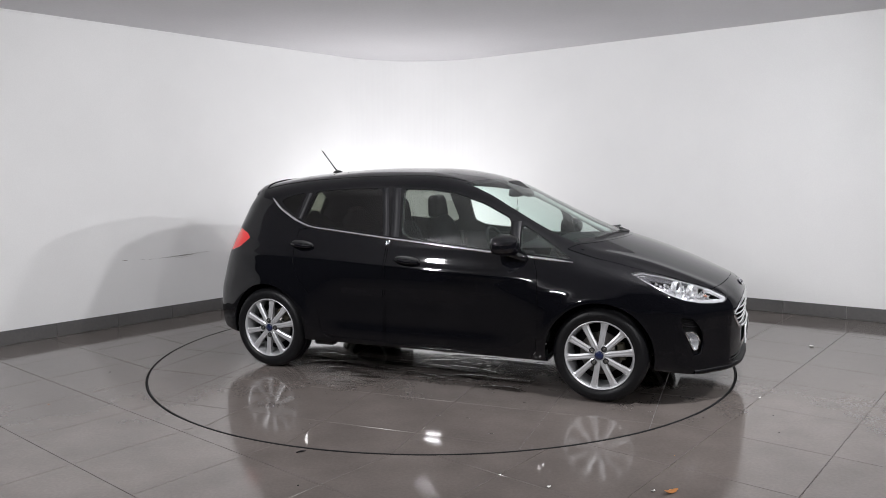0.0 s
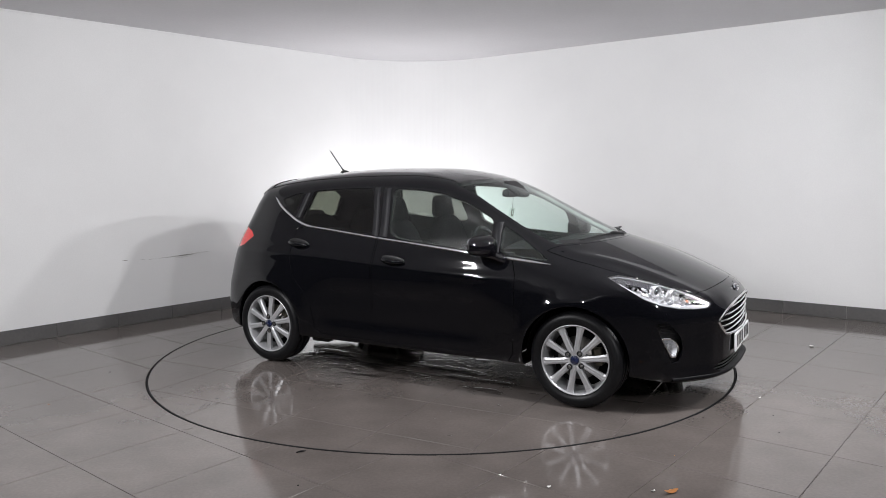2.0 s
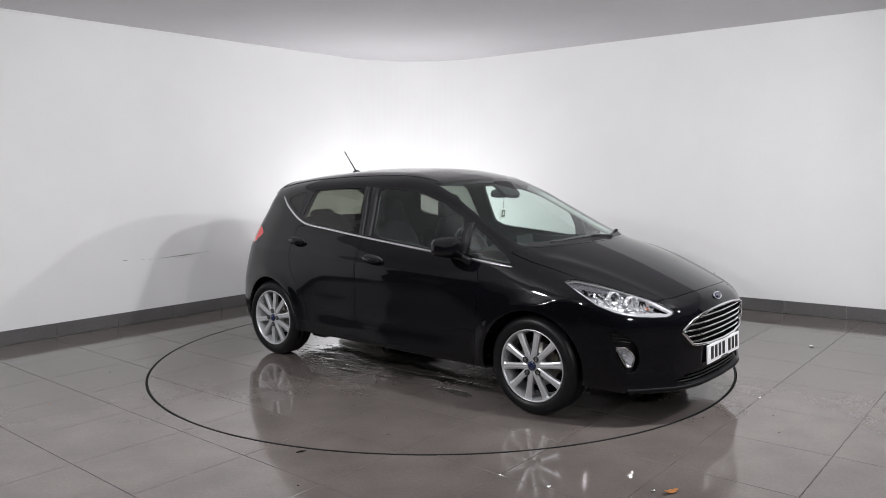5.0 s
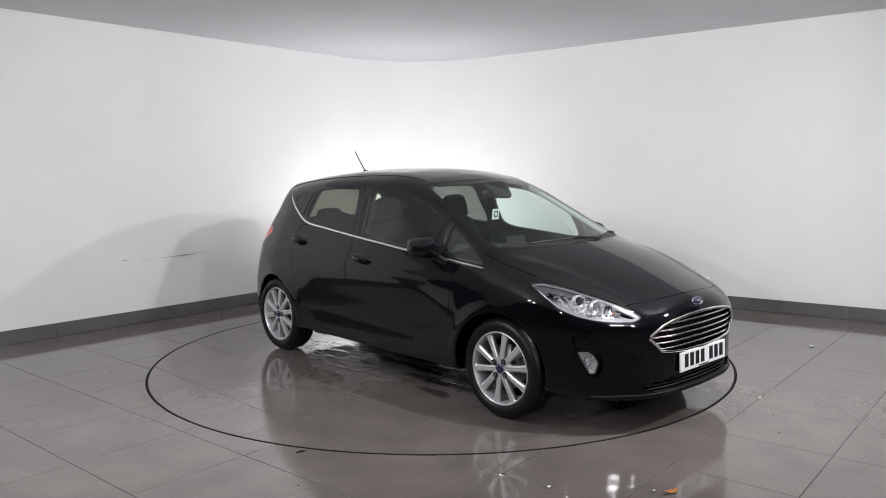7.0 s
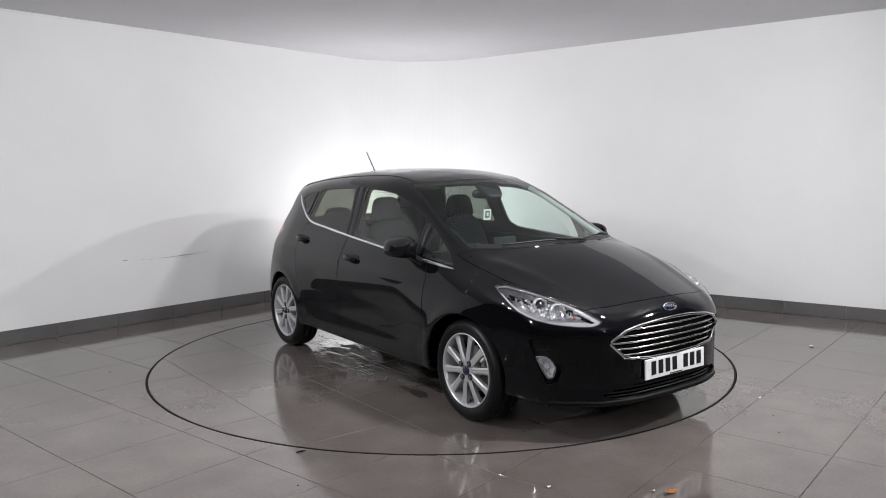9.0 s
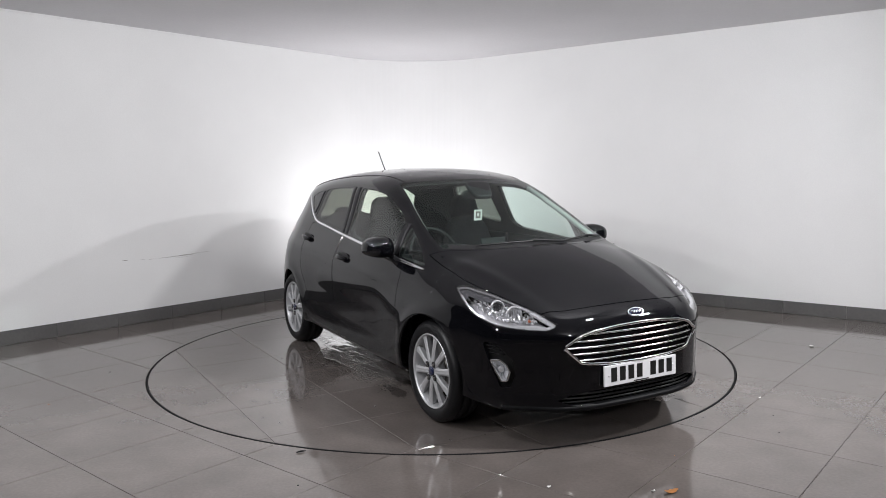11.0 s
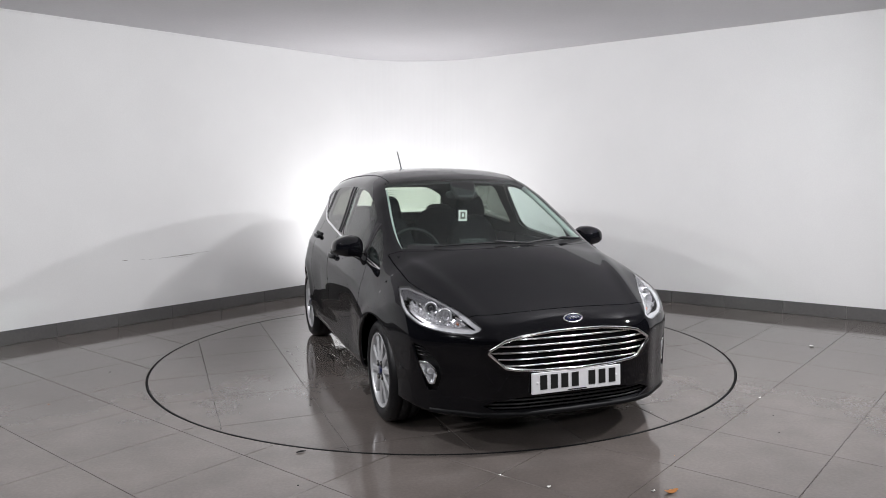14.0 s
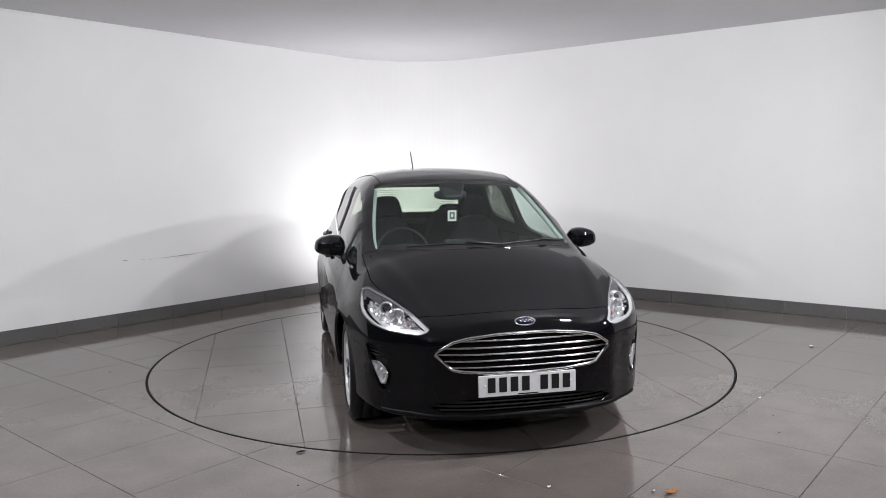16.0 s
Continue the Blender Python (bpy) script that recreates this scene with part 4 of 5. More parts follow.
def build_fog_lamps():
    for sign in (-1, 1):
        # pocket back, lamp and bezel
        verts, faces = [], []
        ss, zs = np.linspace(0.64, 0.99, 12), np.linspace(0.31, 0.58, 12)
        for s in ss:
            for z in zs:
                verts.append((float(s), float(z)))
        verts = lamp_pts(verts, 0.055, sign)
        faces = [(i * 12 + j, i * 12 + 12 + j, i * 12 + 13 + j, i * 12 + 1 + j) for i in range(11) for j in range(11)]
        pocket = solid("fog_pocket", verts, faces, M_TRIM, car, "black fog lamp recess")
        outline = [(0.703, 0.467), (0.757, 0.468), (0.795, 0.440), (0.812, 0.408), (0.795, 0.357), (0.767, 0.354), (0.736, 0.405)]
        ring = [Vector(q) for q in lamp_pts(rounded(outline, 3), 0.010, sign)]
        v, f = tube(ring, 0.0055, 6, True)
        lamp = solid("fog_lamp", v, f, M_CHROME, car, "clear fog lamp with a bright bezel")
        c = sum(ring, Vector()) / len(ring)
        n = len(ring)
        back = [c + (q - c) * 0.55 - Vector((0.022, sign * 0.014, 0)) for q in ring]
        verts = [tuple(q) for q in ring] + [tuple(q) for q in back] + [tuple(c - Vector((0.03, sign * 0.02, 0)))]
        jig = random.Random(4)
        verts = verts[:n] + [tuple(c + jig.uniform(-0.010, 0.010) for c in q) for q in verts[n:]]
        faces = [(i, (i + 1) % n, n + (i + 1) % n, n + i) for i in range(n)] + [(n + i, n + (i + 1) % n, 2 * n) for i in range(n)]
        solid("fog_reflector", verts, faces, M_LAMPWHITE, lamp, "", False)
        v, f = ball(0.016, 0.020, 0.020, 16)
        solid("fog_bulb", v, f, M_SILVER, lamp, "", True, pose(*(c - Vector((0.022, sign * 0.014, 0)))))
        verts = [tuple(q) for q in ring] + [tuple(c + Vector((0.006, sign * 0.004, 0)))]
        solid("fog_lens", verts, [(i, (i + 1) % n, n) for i in range(n)], M_LENS, lamp)
        for s0, z0, s1, z1 in ((0.682, 0.545, 0.745, 0.538), (0.690, 0.526, 0.765, 0.517), (0.697, 0.507, 0.785, 0.497)):
            v, f = tube([Vector((q.x, sign * abs(q.y), q.z)) for q in (lamp_point(s0 + (s1 - s0) * t / 6, z0 + (z1 - z0) * t / 6, 0.016) for t in range(7))], 0.004, 6)
            solid("pocket_slat", v, f, M_GLOSSBLACK, pocket)


build_fog_lamps()


def build_plate_and_badge():
    bm = box(0.010, 0.520, 0.111, 0.004)
    plate = part("number_plate", bm, M_WHITE, car, "white number plate with black characters", m=pose(2.080, 0, 0.376, 0, -2, 0))
    x = -0.205
    for k in range(7):
        if k == 4:
            x += 0.038
        bm = box(0.002, 0.041, 0.076, 0.001, segments=1)
        part("character_bar", bm, M_BLACKINK, plate, m=pose(0.0057, x + 0.012, 0.004))
        x += 0.0605
    for y in (-0.228, 0.232):
        v, f = lathe([(0.0, 0.009), (0.005, 0.008), (0.007, 0.004)], 14, "X")
        solid("plate_screw", v, f, M_WHITE, plate, "", True, pose(0, y, 0.002))
    part("dealer_strip", box(0.002, 0.11, 0.006), M_BLACKINK, plate, m=pose(0.0055, 0, -0.048))
    v, f = ball(0.016, 0.053, 0.021, 28)
    q = front_pt(0.0, 0.688)
    tilt = pose(q.x - 0.004, 0, 0.688, 0, -28, 0)
    badge = solid("badge", v, f, M_BLUE, car, "blue oval emblem with a chrome rim", True, tilt)
    v, f = tube([(0.006, 0.053 * math.cos(a), 0.021 * math.sin(a)) for a in (2 * math.pi * i / 36 for i in range(36))], 0.005, 8, True)
    solid("badge_rim", v, f, M_CHROME, badge)
    v, f = tube([(0.016, -0.036 + 0.072 * i / 20, 0.0065 * math.sin(i * 1.25)) for i in range(21)], 0.0022, 6)
    solid("badge_mark", v, f, M_CHROME, badge)


build_plate_and_badge()


# ---- sides: chrome line, mirrors, handles ----
def build_side_trim():
    line = spline([-1.322, -1.25, -1.15, -1.04, -0.925, -0.695, -0.264, 0.066, 0.445, 0.792, 1.07], [1.264, 1.206, 1.150, 1.098, 1.062, 1.037, 0.995, 0.966, 0.932, 0.901, 0.874])
    for sign in (-1, 1):
        cuts = [(-1.324, -0.255), (-0.251, 1.065)]
        for a, b in cuts:
            n = 46
            verts, faces = [], []
            for i in range(n + 1):
                x = a + (b - a) * i / n
                z = float(line(x))
                slope = math.atan((float(line(x + 0.004)) - float(line(x - 0.004))) / 0.008)
                w = 0.0085 * (0.35 + 0.65 * min(1, (b + 0.002 - x) / 0.12 if b > 1 else 1, (x - a) / 0.06 + 0.3 if a < -1 else 1))
                nx, nz = -math.sin(slope), math.cos(slope)
                for u, out in ((-1, -0.006), (-0.8, 0.003), (0, 0.0055), (0.8, 0.003), (1, -0.006)):
                    verts.append((x + nx * w * u, z + nz * w * u, -out))
            verts = side_pts(verts, sign)
            for i in range(n):
                for k in range(4):
                    faces.append((i * 5 + k, i * 5 + k + 1, i * 5 + 6 + k, i * 5 + 5 + k))
            solid("window_trim", verts, faces, M_CHROME, car, "bright chrome waistline strip")
        # pillar posts between the panes: satin black strips
        for x0, z0, x1, z1, w in ((-0.283, 1.010, -0.345, 1.348, 0.026), (-0.210, 1.006, -0.255, 1.346, 0.034), (0.678, 0.934, 0.664, 1.125, 0.030), (-1.045, 1.120, -0.985, 1.308, 0.022)):
            verts, faces = [], []
            for i in range(13):
                t = i / 12
                for u in (-1, -0.92, 0.92, 1):
                    verts.append((x0 + (x1 - x0) * t + u * w, z0 + (z1 - z0) * t, -0.002 if abs(u) < 1 else 0.004))
            verts = side_pts(verts, sign)
            for i in range(12):
                for k in range(3):
                    faces.append((i * 4 + k, i * 4 + k + 1, i * 4 + 5 + k, i * 4 + 4 + k))
            solid("pillar_strip", verts, faces, M_PILLAR, car, "satin black door pillar")


M_PILLAR = material("satin_black_film", (0.008, 0.008, 0.010), 0.5, spec=0.3, grain=0.1, grain_scale=200)
build_side_trim()


def build_door_mirrors():
    for sign in (-1, 1):
        verts, faces = ball(0.104, 0.100, 0.066, 32, 2.8)
        shaped = []
        for x, y, z in verts:
            y2 = y * (1 - 0.10 * (z / 0.07))
            x2 = x * (0.75 if x < 0 else 1.0) * (1 - 0.25 * max(0, y / 0.1)) - 0.10 * max(0, -y - 0.02)
            z2 = z * (1 - 0.22 * max(0, -y / 0.1)) + (0.008 if z > 0 else 0)
            shaped.append((x2, y2 if sign < 0 else -y2, z2))
        mirror = solid("door_mirror", shaped, faces if sign < 0 else [f[::-1] for f in faces], M_PAINT, car, "black door mirror with indicator strip", True, pose(0.640, sign * 0.888, 0.979))
        v, f = tube([(0.070 - 0.055 * (i / 10) ** 2, sign * (-0.045 + 0.125 * i / 10), -0.030 - 0.006 * i / 10) for i in range(11)], 0.009, 8)
        solid("indicator_strip", v, f, M_LENSGREY, mirror, "clear indicator strip")
        stalk = [(0.01, sign * -0.050, -0.045), (0.06, sign * -0.085, -0.072), (0.12, sign * -0.100, -0.100)]
        v, f = tube(stalk, [0.030, 0.026, 0.032], 12)
        solid("mirror_stalk", v, f, M_GLOSSBLACK, mirror)
        v, f = ball(0.006, 0.082, 0.056, 24, 3)
        solid("mirror_glass", v, f, M_CHROME, mirror, "", True, pose(-0.062, 0, 0.0))


build_door_mirrors()


def build_handles():
    for sign in (-1, 1):
        for x, z, tilt in ((-0.957, 0.931, 5), (-0.077, 0.849, 5)):
            q = side_pt(x, z, 0, sign)
            v, f = ball(0.098, 0.012, 0.036, 24, 2.3)
            cup = solid("handle_cup", v, f, M_TRIM, car, "", True, pose(q.x, q.y, q.z, sign * -12, tilt, 0))
            pts = [(-0.088 + 0.176 * i / 12, sign * (0.004 + 0.028 * math.sin(math.pi * (0.08 + 0.84 * i / 12)) ** 0.6), 0.004) for i in range(13)]
            v, f = tube(pts, [0.012 + 0.007 * math.sin(math.pi * i / 12) for i in range(13)], 10)
            solid("door_handle", v, f, M_PAINT, cup, "glossy black door handle")


build_handles()


# ---- top: aerial, wipers, cowl ----
def build_top():
    base = top_pt(-1.115, 0.0, 0.0)
    v, f = ball(0.045, 0.020, 0.020, 16)
    aerial = solid("aerial", v, f, M_TRIM, car, "thin black roof aerial leaning back", True, pose(base.x, base.y, base.z + 0.004))
    v, f = tube([(-0.005, 0, 0.008), (-0.045, 0, 0.055), (-0.120, 0, 0.148), (-0.145, 0, 0.180)], [0.0065, 0.005, 0.0042, 0.0045], 8)
    solid("rod", v, f, M_TRIM, aerial)
    for y0, y1, x0 in ((-0.46, 0.16, 1.268), (0.12, 0.60, 1.262)):
        pts = []
        for i in range(15):
            t = i / 14
            y = y0 + (y1 - y0) * t
            x = x0 - 0.225 * (y / 0.62) ** 2 - 0.035 - 0.03 * math.sin(math.pi * t)
            q = top_pt(x + 0.03, y, -0.008)
            pts.append(q)
        v, f = tube(pts, 0.0055, 8)
        wiper = solid("wiper", v, f, M_TRIM, car, "black wiper blade")
        a = pts[8]
        arm = [Vector((1.275 - 0.215 * (y1 / 0.62) ** 2, y1 - 0.04, 0)), a + Vector((0.01, 0.02, 0.010)), a + Vector((0, 0, 0.006))]
        arm[0].z = top_pt(arm[0].x, arm[0].y, -0.010).z
        v, f = tube(arm, [0.008, 0.006, 0.004], 8)
        solid("wiper_arm", v, f, M_TRIM, wiper)
    # scuttle panel between screen and bonnet
    verts, faces = [], []
    ys = np.linspace(-0.60, 0.60, 31)
    for y in ys:
        for dx in (-0.055, -0.03, 0.0):
            q = top_pt(1.290 - 0.215 * (y / 0.62) ** 2 + dx, float(y), -0.004 if dx < 0 else 0.004)
            verts.append(tuple(q))
    for i in range(30):
        for k in range(2):
            faces.append((i * 3 + k, i * 3 + k + 1, i * 3 + 4 + k, i * 3 + 3 + k))
    solid("scuttle", verts, faces, M_TRIM, car, "black plastic scuttle")
    # roof seams
    for sign in (-1, 1):
        pts = [top_pt(x, sign * (0.50 - 0.02 * x), -0.001) for x in np.linspace(-1.5, 0.24, 24)]
        v, f = tube(pts, 0.003, 6)
        solid("roof_seam", v, f, M_TRIM, car)


build_top()


def build_spoiler():
    """The lip at the roof's rear edge."""
    verts, faces = [], []
    ys = np.linspace(-0.52, 0.52, 27)
    for y in ys:
        q = top_pt(-1.44, float(y), -0.003)
        bow = (float(y) / 0.52) ** 2
        tip = (-1.640 + 0.085 * bow, float(y), q.z - 0.040 - 0.018 * bow)
        verts += [tuple(q), (tip[0] + 0.08, y, (q.z + tip[2]) / 2 + 0.012), (tip[0] + 0.008, y, tip[2] + 0.006), tip, (tip[0] + 0.015, y, tip[2] - 0.012), (-1.50, y, q.z - 0.060)]
    for i in range(26):
        for k in range(6):
            l = (k + 1) % 6
            faces.append((i * 6 + k, i * 6 + l, i * 6 + 6 + l, i * 6 + 6 + k))
    faces += [tuple(range(6))[::-1], tuple(26 * 6 + k for k in range(6))]
    solid("roof_spoiler", verts, faces, M_PAINT, car, "glossy black roof spoiler")


build_spoiler()


def build_heater_lines():
    """Fine heating wires across the rear window."""
    for z in np.linspace(1.10, 1.28, 10):
        ys = np.linspace(-0.50, 0.50, 21)
        lo, hi = np.full(21, -2.2), np.full(21, -1.2)
        for _ in range(30):
            mid = (lo + hi) / 2
            out = body_field(mid, ys, np.full(21, z)) > -0.006
            lo, hi = np.where(out, mid, lo), np.where(out, hi, mid)
        v, f = tube([(float(x), float(y), float(z)) for x, y in zip(hi, ys)], 0.0014, 5)
        solid("heater_wire", v, f, M_TRIM, car)


build_heater_lines()


# ---- cabin ----
def build_seat(name, m, width, recline=14, rest=True):
    v, f = ball(width / 2, 0.095, 0.36, 24, 3.4)
    v = [(y, x * (1 - 0.22 * max(0, z / 0.33)), z) for x, y, z in v]
    seat = solid(name, v, f, M_FABRIC, car, "black fabric car seat", True, m @ pose(-0.13, 0, 0.56, 0, -recline, 0))
    v, f = ball(0.26, width / 2, 0.085, 24, 3.4)
    solid("cushion", v, f, M_FABRIC, seat, "", True, pose(0.24, 0, -0.34, 0, recline - 6, 0))
    if rest:
        v, f = ball(0.055, 0.118, 0.100, 24, 3.8)
        v = [(x, y * (1 - 0.18 * z / 0.100), z) for x, y, z in v]
        solid("headrest", v, f, M_FABRIC, seat, "", True, pose(0.0, 0, 0.430, 0, 6, 0))
        for y in (-0.05, 0.05):
            v, f = tube([(0, y, 0.28), (0, y, 0.45)], 0.006, 8)
            solid("headrest_post", v, f, M_CHROME, seat)


def build_cabin():
    for y in (-0.36, 0.36):
        build_seat("front_seat", pose(-0.15, y, 0.185), 0.48, 12)
    for y in (-0.36, 0.36):
        build_seat("rear_seat", pose(-0.92, y, 0.22), 0.62, 18, False)
        v, f = ball(0.045, 0.12, 0.06, 20, 3)
        solid("rear_headrest", v, f, M_FABRIC, car, "", True, pose(-1.16, y, 1.10))
    # dashboard swept across the car
    prof = [(0.62, 0.60), (0.56, 0.72), (0.58, 0.82), (0.64, 0.90), (0.74, 0.945), (0.95, 0.955), (1.16, 0.950), (1.16, 0.60)]
    ys = np.linspace(-0.68, 0.68, 25)
    verts, faces = [], []
    for y in ys:
        binnacle = math.exp(-(((y + 0.37) / 0.16) ** 2))
        for x, z in prof:
            verts.append((min(x - (0.03 * binnacle if x < 0.8 else 0) - 0.05 * (y / 0.7) ** 2, 1.2), float(y), z + (0.035 * binnacle if 0.6 < x < 0.9 and z > 0.8 else 0)))
    n = len(prof)
    for i in range(24):
        for k in range(n):
            l = (k + 1) % n
            faces.append((i * n + k, i * n + l, i * n + n + l, i * n + n + k))
    dash = solid("dashboard", verts, faces, M_DASH, car, "dark grey moulded dashboard")
    part("screen", box(0.02, 0.20, 0.10, 0.006), M_DASH, dash, "black centre touchscreen", m=pose(0.63, 0.0, 0.945, 0, -12, 0))
    v, f = tube([(0, 0.182 * math.cos(a), 0.182 * math.sin(a)) for a in (2 * math.pi * i / 40 for i in range(40))], 0.012, 10, True)
    wheel = solid("steering_wheel", v, f, M_DASH, car, "black steering wheel", True, pose(0.43, -0.36, 0.890, 0, -24, 0))
    v, f = ball(0.03, 0.075, 0.065, 20, 2.6)
    solid("wheel_boss", v, f, M_DASH, wheel, "", True, pose(0.02, 0, 0))
    for a in (0, 180, 270):
        c, s = math.cos(radians(a)), math.sin(radians(a))
        v, f = tube([(0.01, 0.05 * c, 0.05 * s), (0, 0.18 * c, 0.18 * s)], [0.02, 0.012], 8)
        solid("spoke", v, f, M_TRIM, wheel)
    v, f = ball(0.018, 0.115, 0.032, 24, 3.4)
    mir = solid("rear_view_mirror", v, f, M_TRIM, car, "black rear view mirror with hanging tag", True, pose(0.450, -0.02, 1.294, 0, 8, -10))
    v, f = ball(0.095, 0.080, 0.020, 24, 5.0)
    v = [(x, y * (1 - 2.4 * x), z) for x, y, z in v]
    solid("sensor_housing", v, f, M_TRIM, mir, "", True, pose(0.035, 0.01, 0.034, 0, 25, 0))
    v, f = tube([(0.01, 0.01, -0.02), (0.012, 0.01, -0.115)], 0.0016, 6)
    solid("cord", v, f, M_TRIM, mir)
    tag = part("tag", box(0.006, 0.062, 0.078, 0.002), M_PAPER, mir, "cream hanging card", m=pose(0.012, 0.012, -0.150, 0, 0, 4))
    part("tag_print", box(0.002, 0.036, 0.050), M_TAGPRINT, tag, m=pose(0.0035, 0, 0.002))
    part("tag_mark", box(0.002, 0.016, 0.026), M_PAPER, tag, m=pose(0.0047, 0, 0.004))
    for sign in (-1, 1):
        line = [top_pt(x, sign * (0.513 + 0.12 * float(step01(x, 0.0, 1.0))), 0.030) for x in (0.30, 0.44, 0.58, 0.72, 0.86, 0.98, 1.04)]
        v, f = tube(line, 0.019, 8)
        solid("inner_pillar", v, f, M_PALETRIM, car, "pale grey inner pillar trim")
    # parcel shelf and floor of the cabin
    part("parcel_shelf", box(0.38, 1.12, 0.03, 0.008), M_INNER, car, m=pose(-1.42, 0, 0.99))
    part("centre_console", box(0.75, 0.20, 0.30, 0.03), M_DASH, car, m=pose(0.22, 0, 0.42))
    for sign in (-1, 1):
        for x0, x1 in ((-0.25, 0.80), (-1.0, -0.28)):
            part("door_card", box(x1 - x0, 0.03, 0.55, 0.01), M_DASH, car, m=pose((x0 + x1) / 2, sign * 0.735, 0.66, 0, 0, 0))


M_TAGPRINT = material("tag_ink", (0.09, 0.07, 0.06), 0.7)
build_cabin()


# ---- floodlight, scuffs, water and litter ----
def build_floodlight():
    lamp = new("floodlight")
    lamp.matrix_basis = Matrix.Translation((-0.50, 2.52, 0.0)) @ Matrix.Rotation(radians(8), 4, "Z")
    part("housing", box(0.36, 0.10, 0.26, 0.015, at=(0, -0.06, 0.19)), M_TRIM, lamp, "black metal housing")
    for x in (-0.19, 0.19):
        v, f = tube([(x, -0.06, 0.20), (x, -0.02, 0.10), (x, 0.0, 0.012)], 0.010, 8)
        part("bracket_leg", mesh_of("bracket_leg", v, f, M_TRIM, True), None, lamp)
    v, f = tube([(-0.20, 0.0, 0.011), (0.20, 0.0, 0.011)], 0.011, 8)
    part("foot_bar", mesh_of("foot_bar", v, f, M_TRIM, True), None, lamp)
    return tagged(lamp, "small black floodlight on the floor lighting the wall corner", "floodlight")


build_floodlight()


def build_scuffs():
    """A long broken scrape on the left wall at bumper height."""
    rng = random.Random(5)
    inward = Vector((L_DIR.y, -L_DIR.x))
    start = Vector((-3.075, 1.255)) - L_POINT
    s0 = start.dot(L_DIR)
    runs = [(0.00, 0.06, 0.634, 0.010), (0.17, 0.23, 0.624, 0.006), (0.27, 0.36, 0.618, 0.004), (0.36, 0.56, 0.618, 0.006), (0.52, 0.80, 0.622, 0.011), (0.80, 0.98, 0.632, 0.004), (0.56, 0.78, 0.604, 0.003)]
    for a, b, z, w in runs:
        n = 18
        verts, faces = [], []
        for i in range(n + 1):
            t = i / n
            s = s0 + a + (b - a) * t
            q = L_POINT + L_DIR * s + inward * 0.0015
            zz = z + 0.012 * (a + (b - a) * t) + rng.uniform(-1, 1) * w * 0.4
            h = 0.6 * w * (0.15 + 0.85 * math.sin(math.pi * t)) * rng.uniform(0.25, 1.0)
            verts += [(q.x, q.y, zz - h / 2), (q.x + inward.x * 0.001, q.y + inward.y * 0.001, zz), (q.x, q.y, zz + h / 2)]
        for i in range(n):
            faces += [(i * 3, i * 3 + 3, i * 3 + 4, i * 3 + 1), (i * 3 + 1, i * 3 + 4, i * 3 + 5, i * 3 + 2)]
        part("scuff", mesh_of("scuff", verts, faces, M_SCUFF), None, wall_main, "dark scraped scuff in the paint")


build_scuffs()


def water_material():
    m = glass_material("water_film", (0.80, 0.80, 0.80), 0.02)
    nt = m.node_tree
    co, no, bp = nt.nodes.new("ShaderNodeTexCoord"), nt.nodes.new("ShaderNodeTexNoise"), nt.nodes.new("ShaderNodeBump")
    no.inputs["Scale"].default_value, no.inputs["Detail"].default_value = 26.0, 4
    bp.inputs["Strength"].default_value, bp.inputs["Distance"].default_value = 0.45, 0.004
    nt.links.new(co.outputs["Object"], no.inputs["Vector"])
    nt.links.new(no.outputs["Fac"], bp.inputs["Height"])
    for node in nt.nodes:
        if node.bl_idname in ("ShaderNodeBsdfGlossy", "ShaderNodeLayerWeight"):
            nt.links.new(bp.outputs["Normal"], node.inputs["Normal"])
    return m


M_WATER = water_material()


def blob(rx, ry, rng, n=40, h=0.0012):
    """A flat irregular patch with a rounded rim."""
    ph = [rng.uniform(0, 6.28) for _ in range(5)]
    verts = [(0, 0, h)]
    for ring, z in ((0.5, h), (0.85, h), (1.0, 0.0)):
        for i in range(n):
            a = 2 * math.pi * i / n
            r = ring * (1 + 0.18 * math.sin(2 * a + ph[0]) + 0.14 * math.sin(3 * a + ph[1]) + 0.10 * math.sin(5 * a + ph[2]) + 0.08 * math.sin(9 * a + ph[3]) + 0.06 * math.sin(14 * a + ph[4]))
            verts.append((rx * r * math.cos(a), ry * r * math.sin(a), z))
    faces = [(0, 1 + i, 1 + (i + 1) % n) for i in range(n)]
    for k in range(2):
        for i in range(n):
            j = (i + 1) % n
            faces.append((1 + k * n + i, 1 + (k + 1) * n + i, 1 + (k + 1) * n + j, 1 + k * n + j))
    return verts, faces


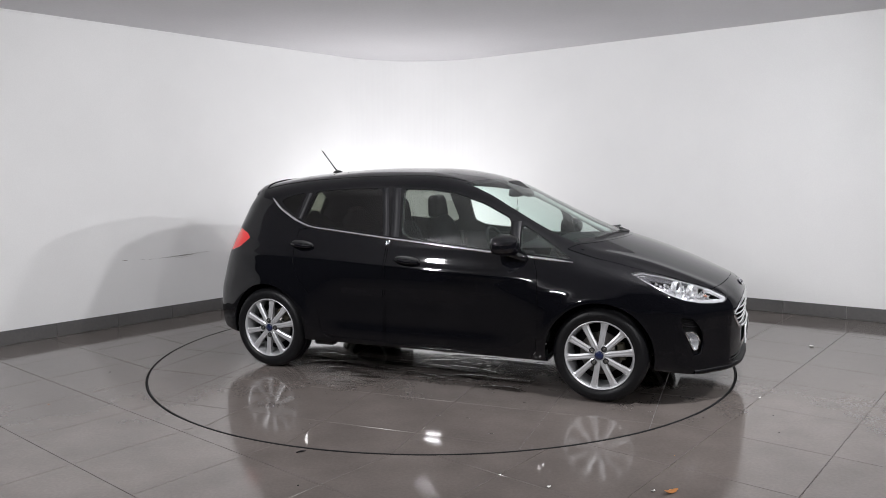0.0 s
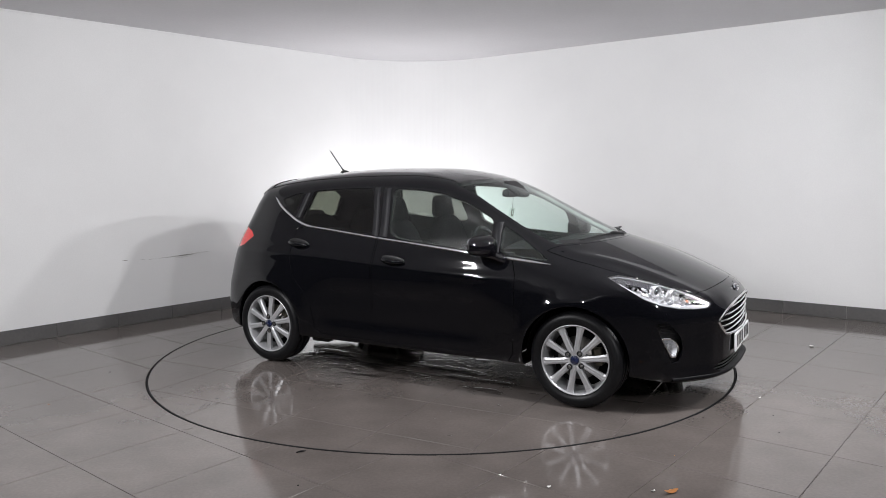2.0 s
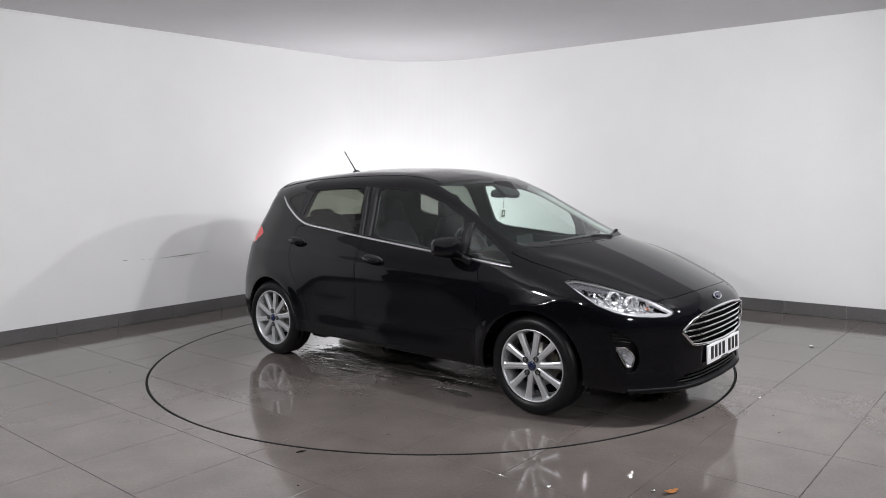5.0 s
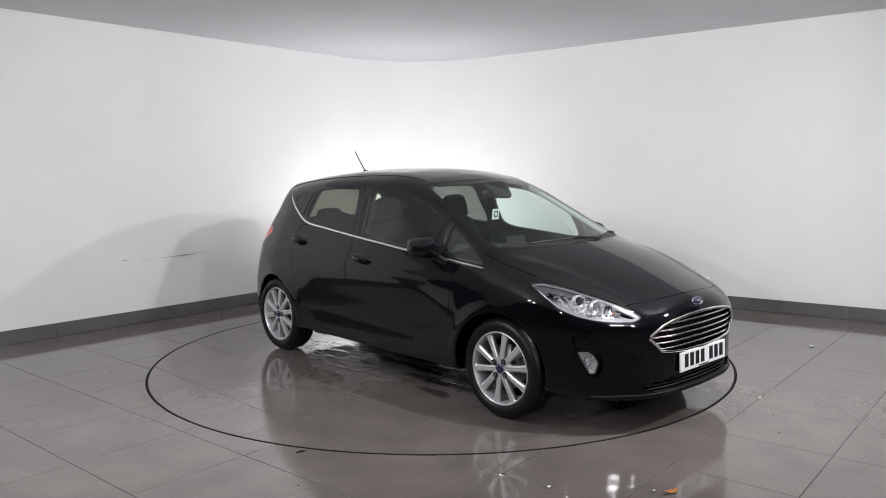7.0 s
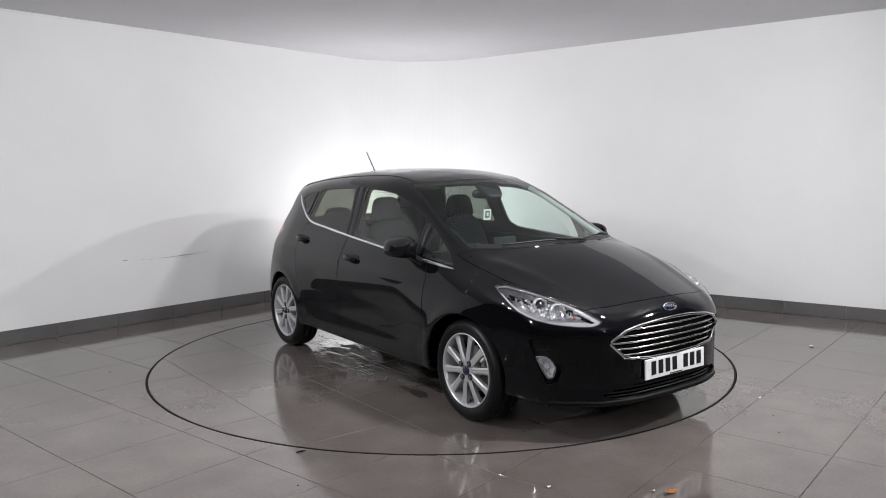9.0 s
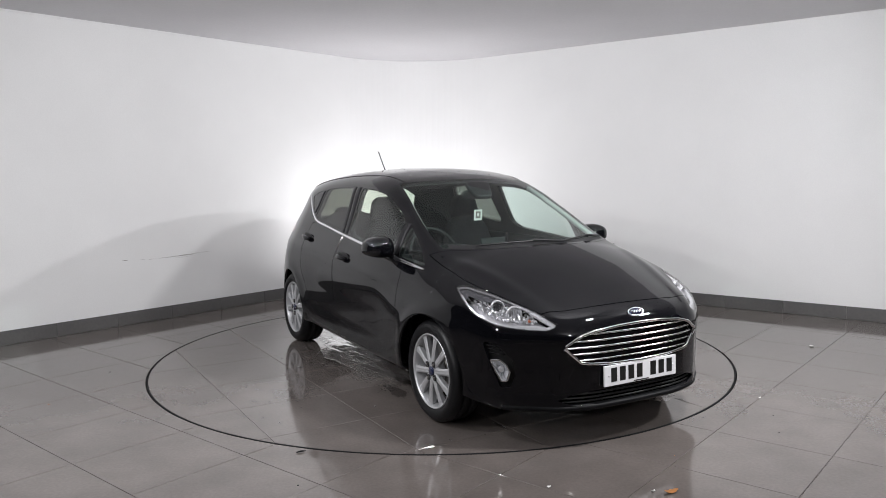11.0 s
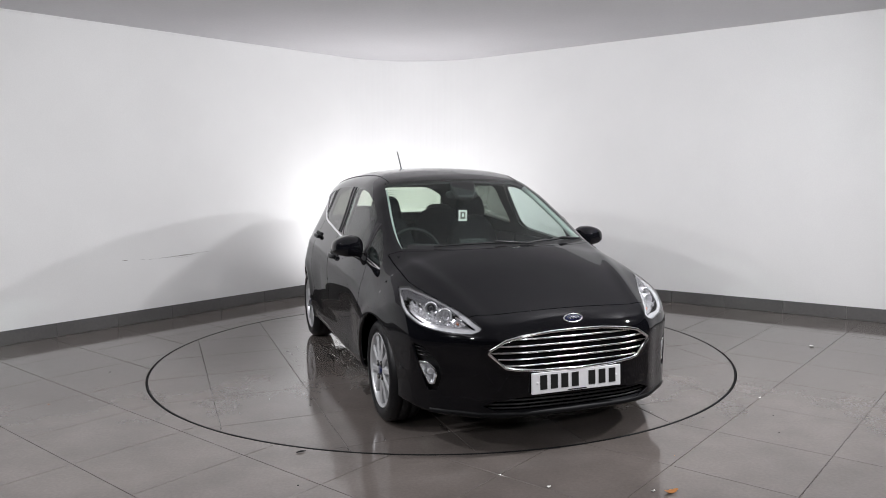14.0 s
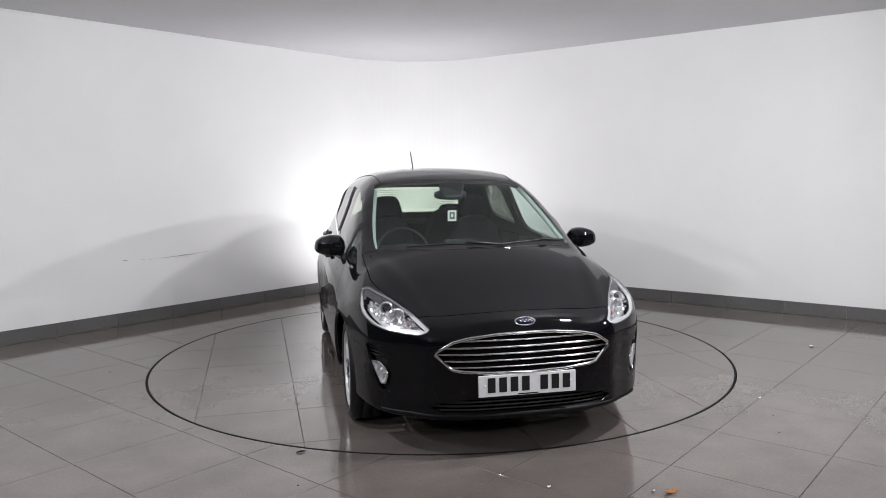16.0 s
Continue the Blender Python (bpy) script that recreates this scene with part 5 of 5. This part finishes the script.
def build_water():
    """Water that ran off the car, lying on the turntable in its own space."""
    rng = random.Random(11)
    spots = [(-0.62, -0.60, 0.24, 0.07), (-0.45, -0.74, 0.20, 0.05), (-0.75, -0.42, 0.22, 0.09), (-0.28, -0.62, 0.16, 0.05), (0.35, -0.45, 0.30, 0.07), (0.62, -0.62, 0.26, 0.06),
             (0.78, -0.82, 0.18, 0.04), (0.30, 0.05, 0.35, 0.16), (-0.10, 0.25, 0.30, 0.12), (0.62, -0.10, 0.25, 0.08), (-0.20, -0.86, 0.12, 0.03), (0.10, -0.70, 0.22, 0.03)]
    for k in range(150):
        spots.append((rng.gauss(-0.1, 0.55), rng.gauss(-0.62, 0.22), rng.uniform(0.010, 0.10), rng.uniform(0.004, 0.014)))
    for k in range(60):
        a, r = rng.uniform(0, 6.28), rng.uniform(0.8, 2.1)
        spots.append((r * math.cos(a), r * math.sin(a), rng.uniform(0.004, 0.016), rng.uniform(0.003, 0.006)))
    for x, y, rx, ry in ((-0.52, -0.50, 0.42, 0.17), (0.12, -0.38, 0.40, 0.16)):
        v, f = blob(rx, ry, rng, 60, 0.0007)
        part("water_patch", mesh_of("water_patch", v, f, M_WATER, True), None, turntable, "broad thin film of water", m=pose(x, y, 0.0004, 0, 0, rng.uniform(-12, 12)))
    for x, y, rx, ry in spots:
        v, f = blob(rx, ry, rng, 40 if rx > 0.05 else 16, 0.0012 if rx > 0.05 else 0.0018)
        part("water_patch", mesh_of("water_patch", v, f, M_WATER, True), None, turntable, "thin film of water" if rx > 0.05 else "", m=pose(x, y, 0.0006, 0, 0, rng.uniform(-12, 12)))


build_water()


def build_litter():
    rng = random.Random(3)
    # a dry leaf by the ring
    v, f = blob(0.030, 0.019, rng, 20, 0.004)
    v = [(x, y, z + 0.010 * (x / 0.03) ** 2 + 0.004) for x, y, z in v]
    leaf = tagged(part("leaf", mesh_of("leaf", v, f, M_LEAF, True), None, m=pose(1.03, -2.735, 0.001, 0, 0, 20)), "small curled orange-brown dry leaf on the floor", "leaf")
    part("stem", mesh_of("stem", *tube([(0.026, 0, 0.012), (0.045, 0.004, 0.006)], 0.001, 5), M_LEAF), None, leaf)
    # paper scraps and crumbs
    for x, y, s in ((3.02, 0.01, 0.028), (0.955, -2.72, 0.012), (0.49, -2.66, 0.014), (2.02, -1.35, 0.010)):
        bm = bmesh.new()
        pts = [bm.verts.new((s * math.cos(a) * rng.uniform(0.6, 1.3), s * 0.7 * math.sin(a) * rng.uniform(0.6, 1.3), rng.uniform(0.001, 0.010))) for a in (2 * math.pi * i / 6 for i in range(6))]
        mid = bm.verts.new((0, 0, 0.003))
        low = bm.verts.new((0, 0, 0.0005))
        for i in range(6):
            bm.faces.new((mid, pts[i], pts[(i + 1) % 6]))
            bm.faces.new((low, pts[(i + 1) % 6], pts[i]))
        tagged(part("paper_scrap", bm, M_PAPER, m=pose(x, y, 0.001, 0, 0, rng.uniform(0, 360))), "tiny crumpled white paper scrap on the floor", "litter", "scraps on the floor")
    # a dark splinter by the ring
    v, f = tube([(-0.022, -0.012, 0.005), (0.0, 0.0, 0.007), (0.024, 0.010, 0.005)], [0.003, 0.005, 0.002], 6)
    tagged(part("splinter", mesh_of("splinter", v, f, M_RING), None, m=pose(-0.745, -2.175, 0.0)), "dark splinter lying across the turntable ring", "litter")
    for i in range(26):
        x, y = rng.uniform(-2.6, 3.6), rng.uniform(-2.9, 1.0)
        if x * x + y * y < 5.6 or (Vector((x, y)) - CORNER).dot(Vector((L_DIR.y, -L_DIR.x))) < 0.2:
            continue
        s = rng.uniform(0.003, 0.007)
        v, f = ball(s, s * 0.8, s * 0.5, 8)
        tagged(part("crumb", mesh_of("crumb", v, f, M_RING if i % 3 else M_LEAF, True), None, m=pose(x, y, s * 0.5)), "tiny dark crumb of dirt on the floor", "litter", "crumbs on the floor")


build_litter()


def build_drops():
    """Rain beads left on the car's skin, too many to count."""
    rng = random.Random(21)
    rows = []
    for _ in range(420):
        rows.append((rng.uniform(-1.5, 0.25), rng.uniform(-0.45, 0.45), 0))
    a = np.array(rows)
    z = solve_axis("z", a[:, 0], a[:, 1])
    places = [(r[0], r[1], h) for r, h in zip(rows, z)]
    side = [(rng.choice((-0.255, 0.85, -1.0, 0.2, 0.6)) + rng.gauss(0, 0.012), rng.uniform(0.35, 0.9), 0.0) for _ in range(90)] + [(rng.uniform(-1.6, 1.7), rng.uniform(0.5, 0.95), 0.0) for _ in range(60)]
    places += side_pts(side, -1) + side_pts(side, 1)
    nose = [(rng.uniform(-0.78, 0.78), rng.uniform(0.27, 0.72), 0.0) for _ in range(260)]
    clear = poly_sdf(rounded(GRILLE, 3), np.abs(np.array([r[0] for r in nose])), np.array([r[1] for r in nose]))
    places += front_pts([r for r, d in zip(nose, clear) if d > 0.03 and not (abs(r[0]) < 0.3 and r[1] < 0.45)])
    # heavier beads hang on the shut lines, the sill and under the lamps
    seams = [(-0.254, rng.uniform(0.32, 0.95), 0.0) for _ in range(7)] + [(0.852, rng.uniform(0.30, 0.85), 0.0) for _ in range(6)] + [(rng.uniform(-0.8, 0.8), rng.uniform(0.25, 0.29), 0.0) for _ in range(9)]
    heavy = side_pts(seams, -1) + side_pts(seams, 1)
    verts, faces = [], []
    for k, q in enumerate(heavy + places):
        s = rng.uniform(0.0030, 0.0055) if k < len(heavy) else rng.uniform(0.0010, 0.0028)
        v, f = ball(s, s, s * 0.9, 6, 2.0, q)
        base = len(verts)
        verts += v
        faces += [tuple(base + i for i in face) for face in f]
    ob = part("rain_drops", mesh_of("rain_drops", verts, faces, M_DROP, True), None, car, "clear rain beads on the paint")
    ob["kind"] = "stuff"


build_drops()


# ---- what moves: the turntable turns, and the car with it ----
def motions():
    offset = Vector((0.2142, -0.0443, 0.0))
    car_rows, table_rows = [], []
    for i in range(33):
        t = i * 0.5
        angle = -23.536 - 3.3946 * t
        at = Matrix.Rotation(radians(angle), 3, "Z") @ offset
        car_rows.append((t, pose(at.x, at.y, 0.002, 0, 0, angle)))
        table_rows.append((t, pose(0, 0, 0, 0, 0, angle + 1.55)))
    walk(car, car_rows)
    walk(turntable, table_rows)


motions()
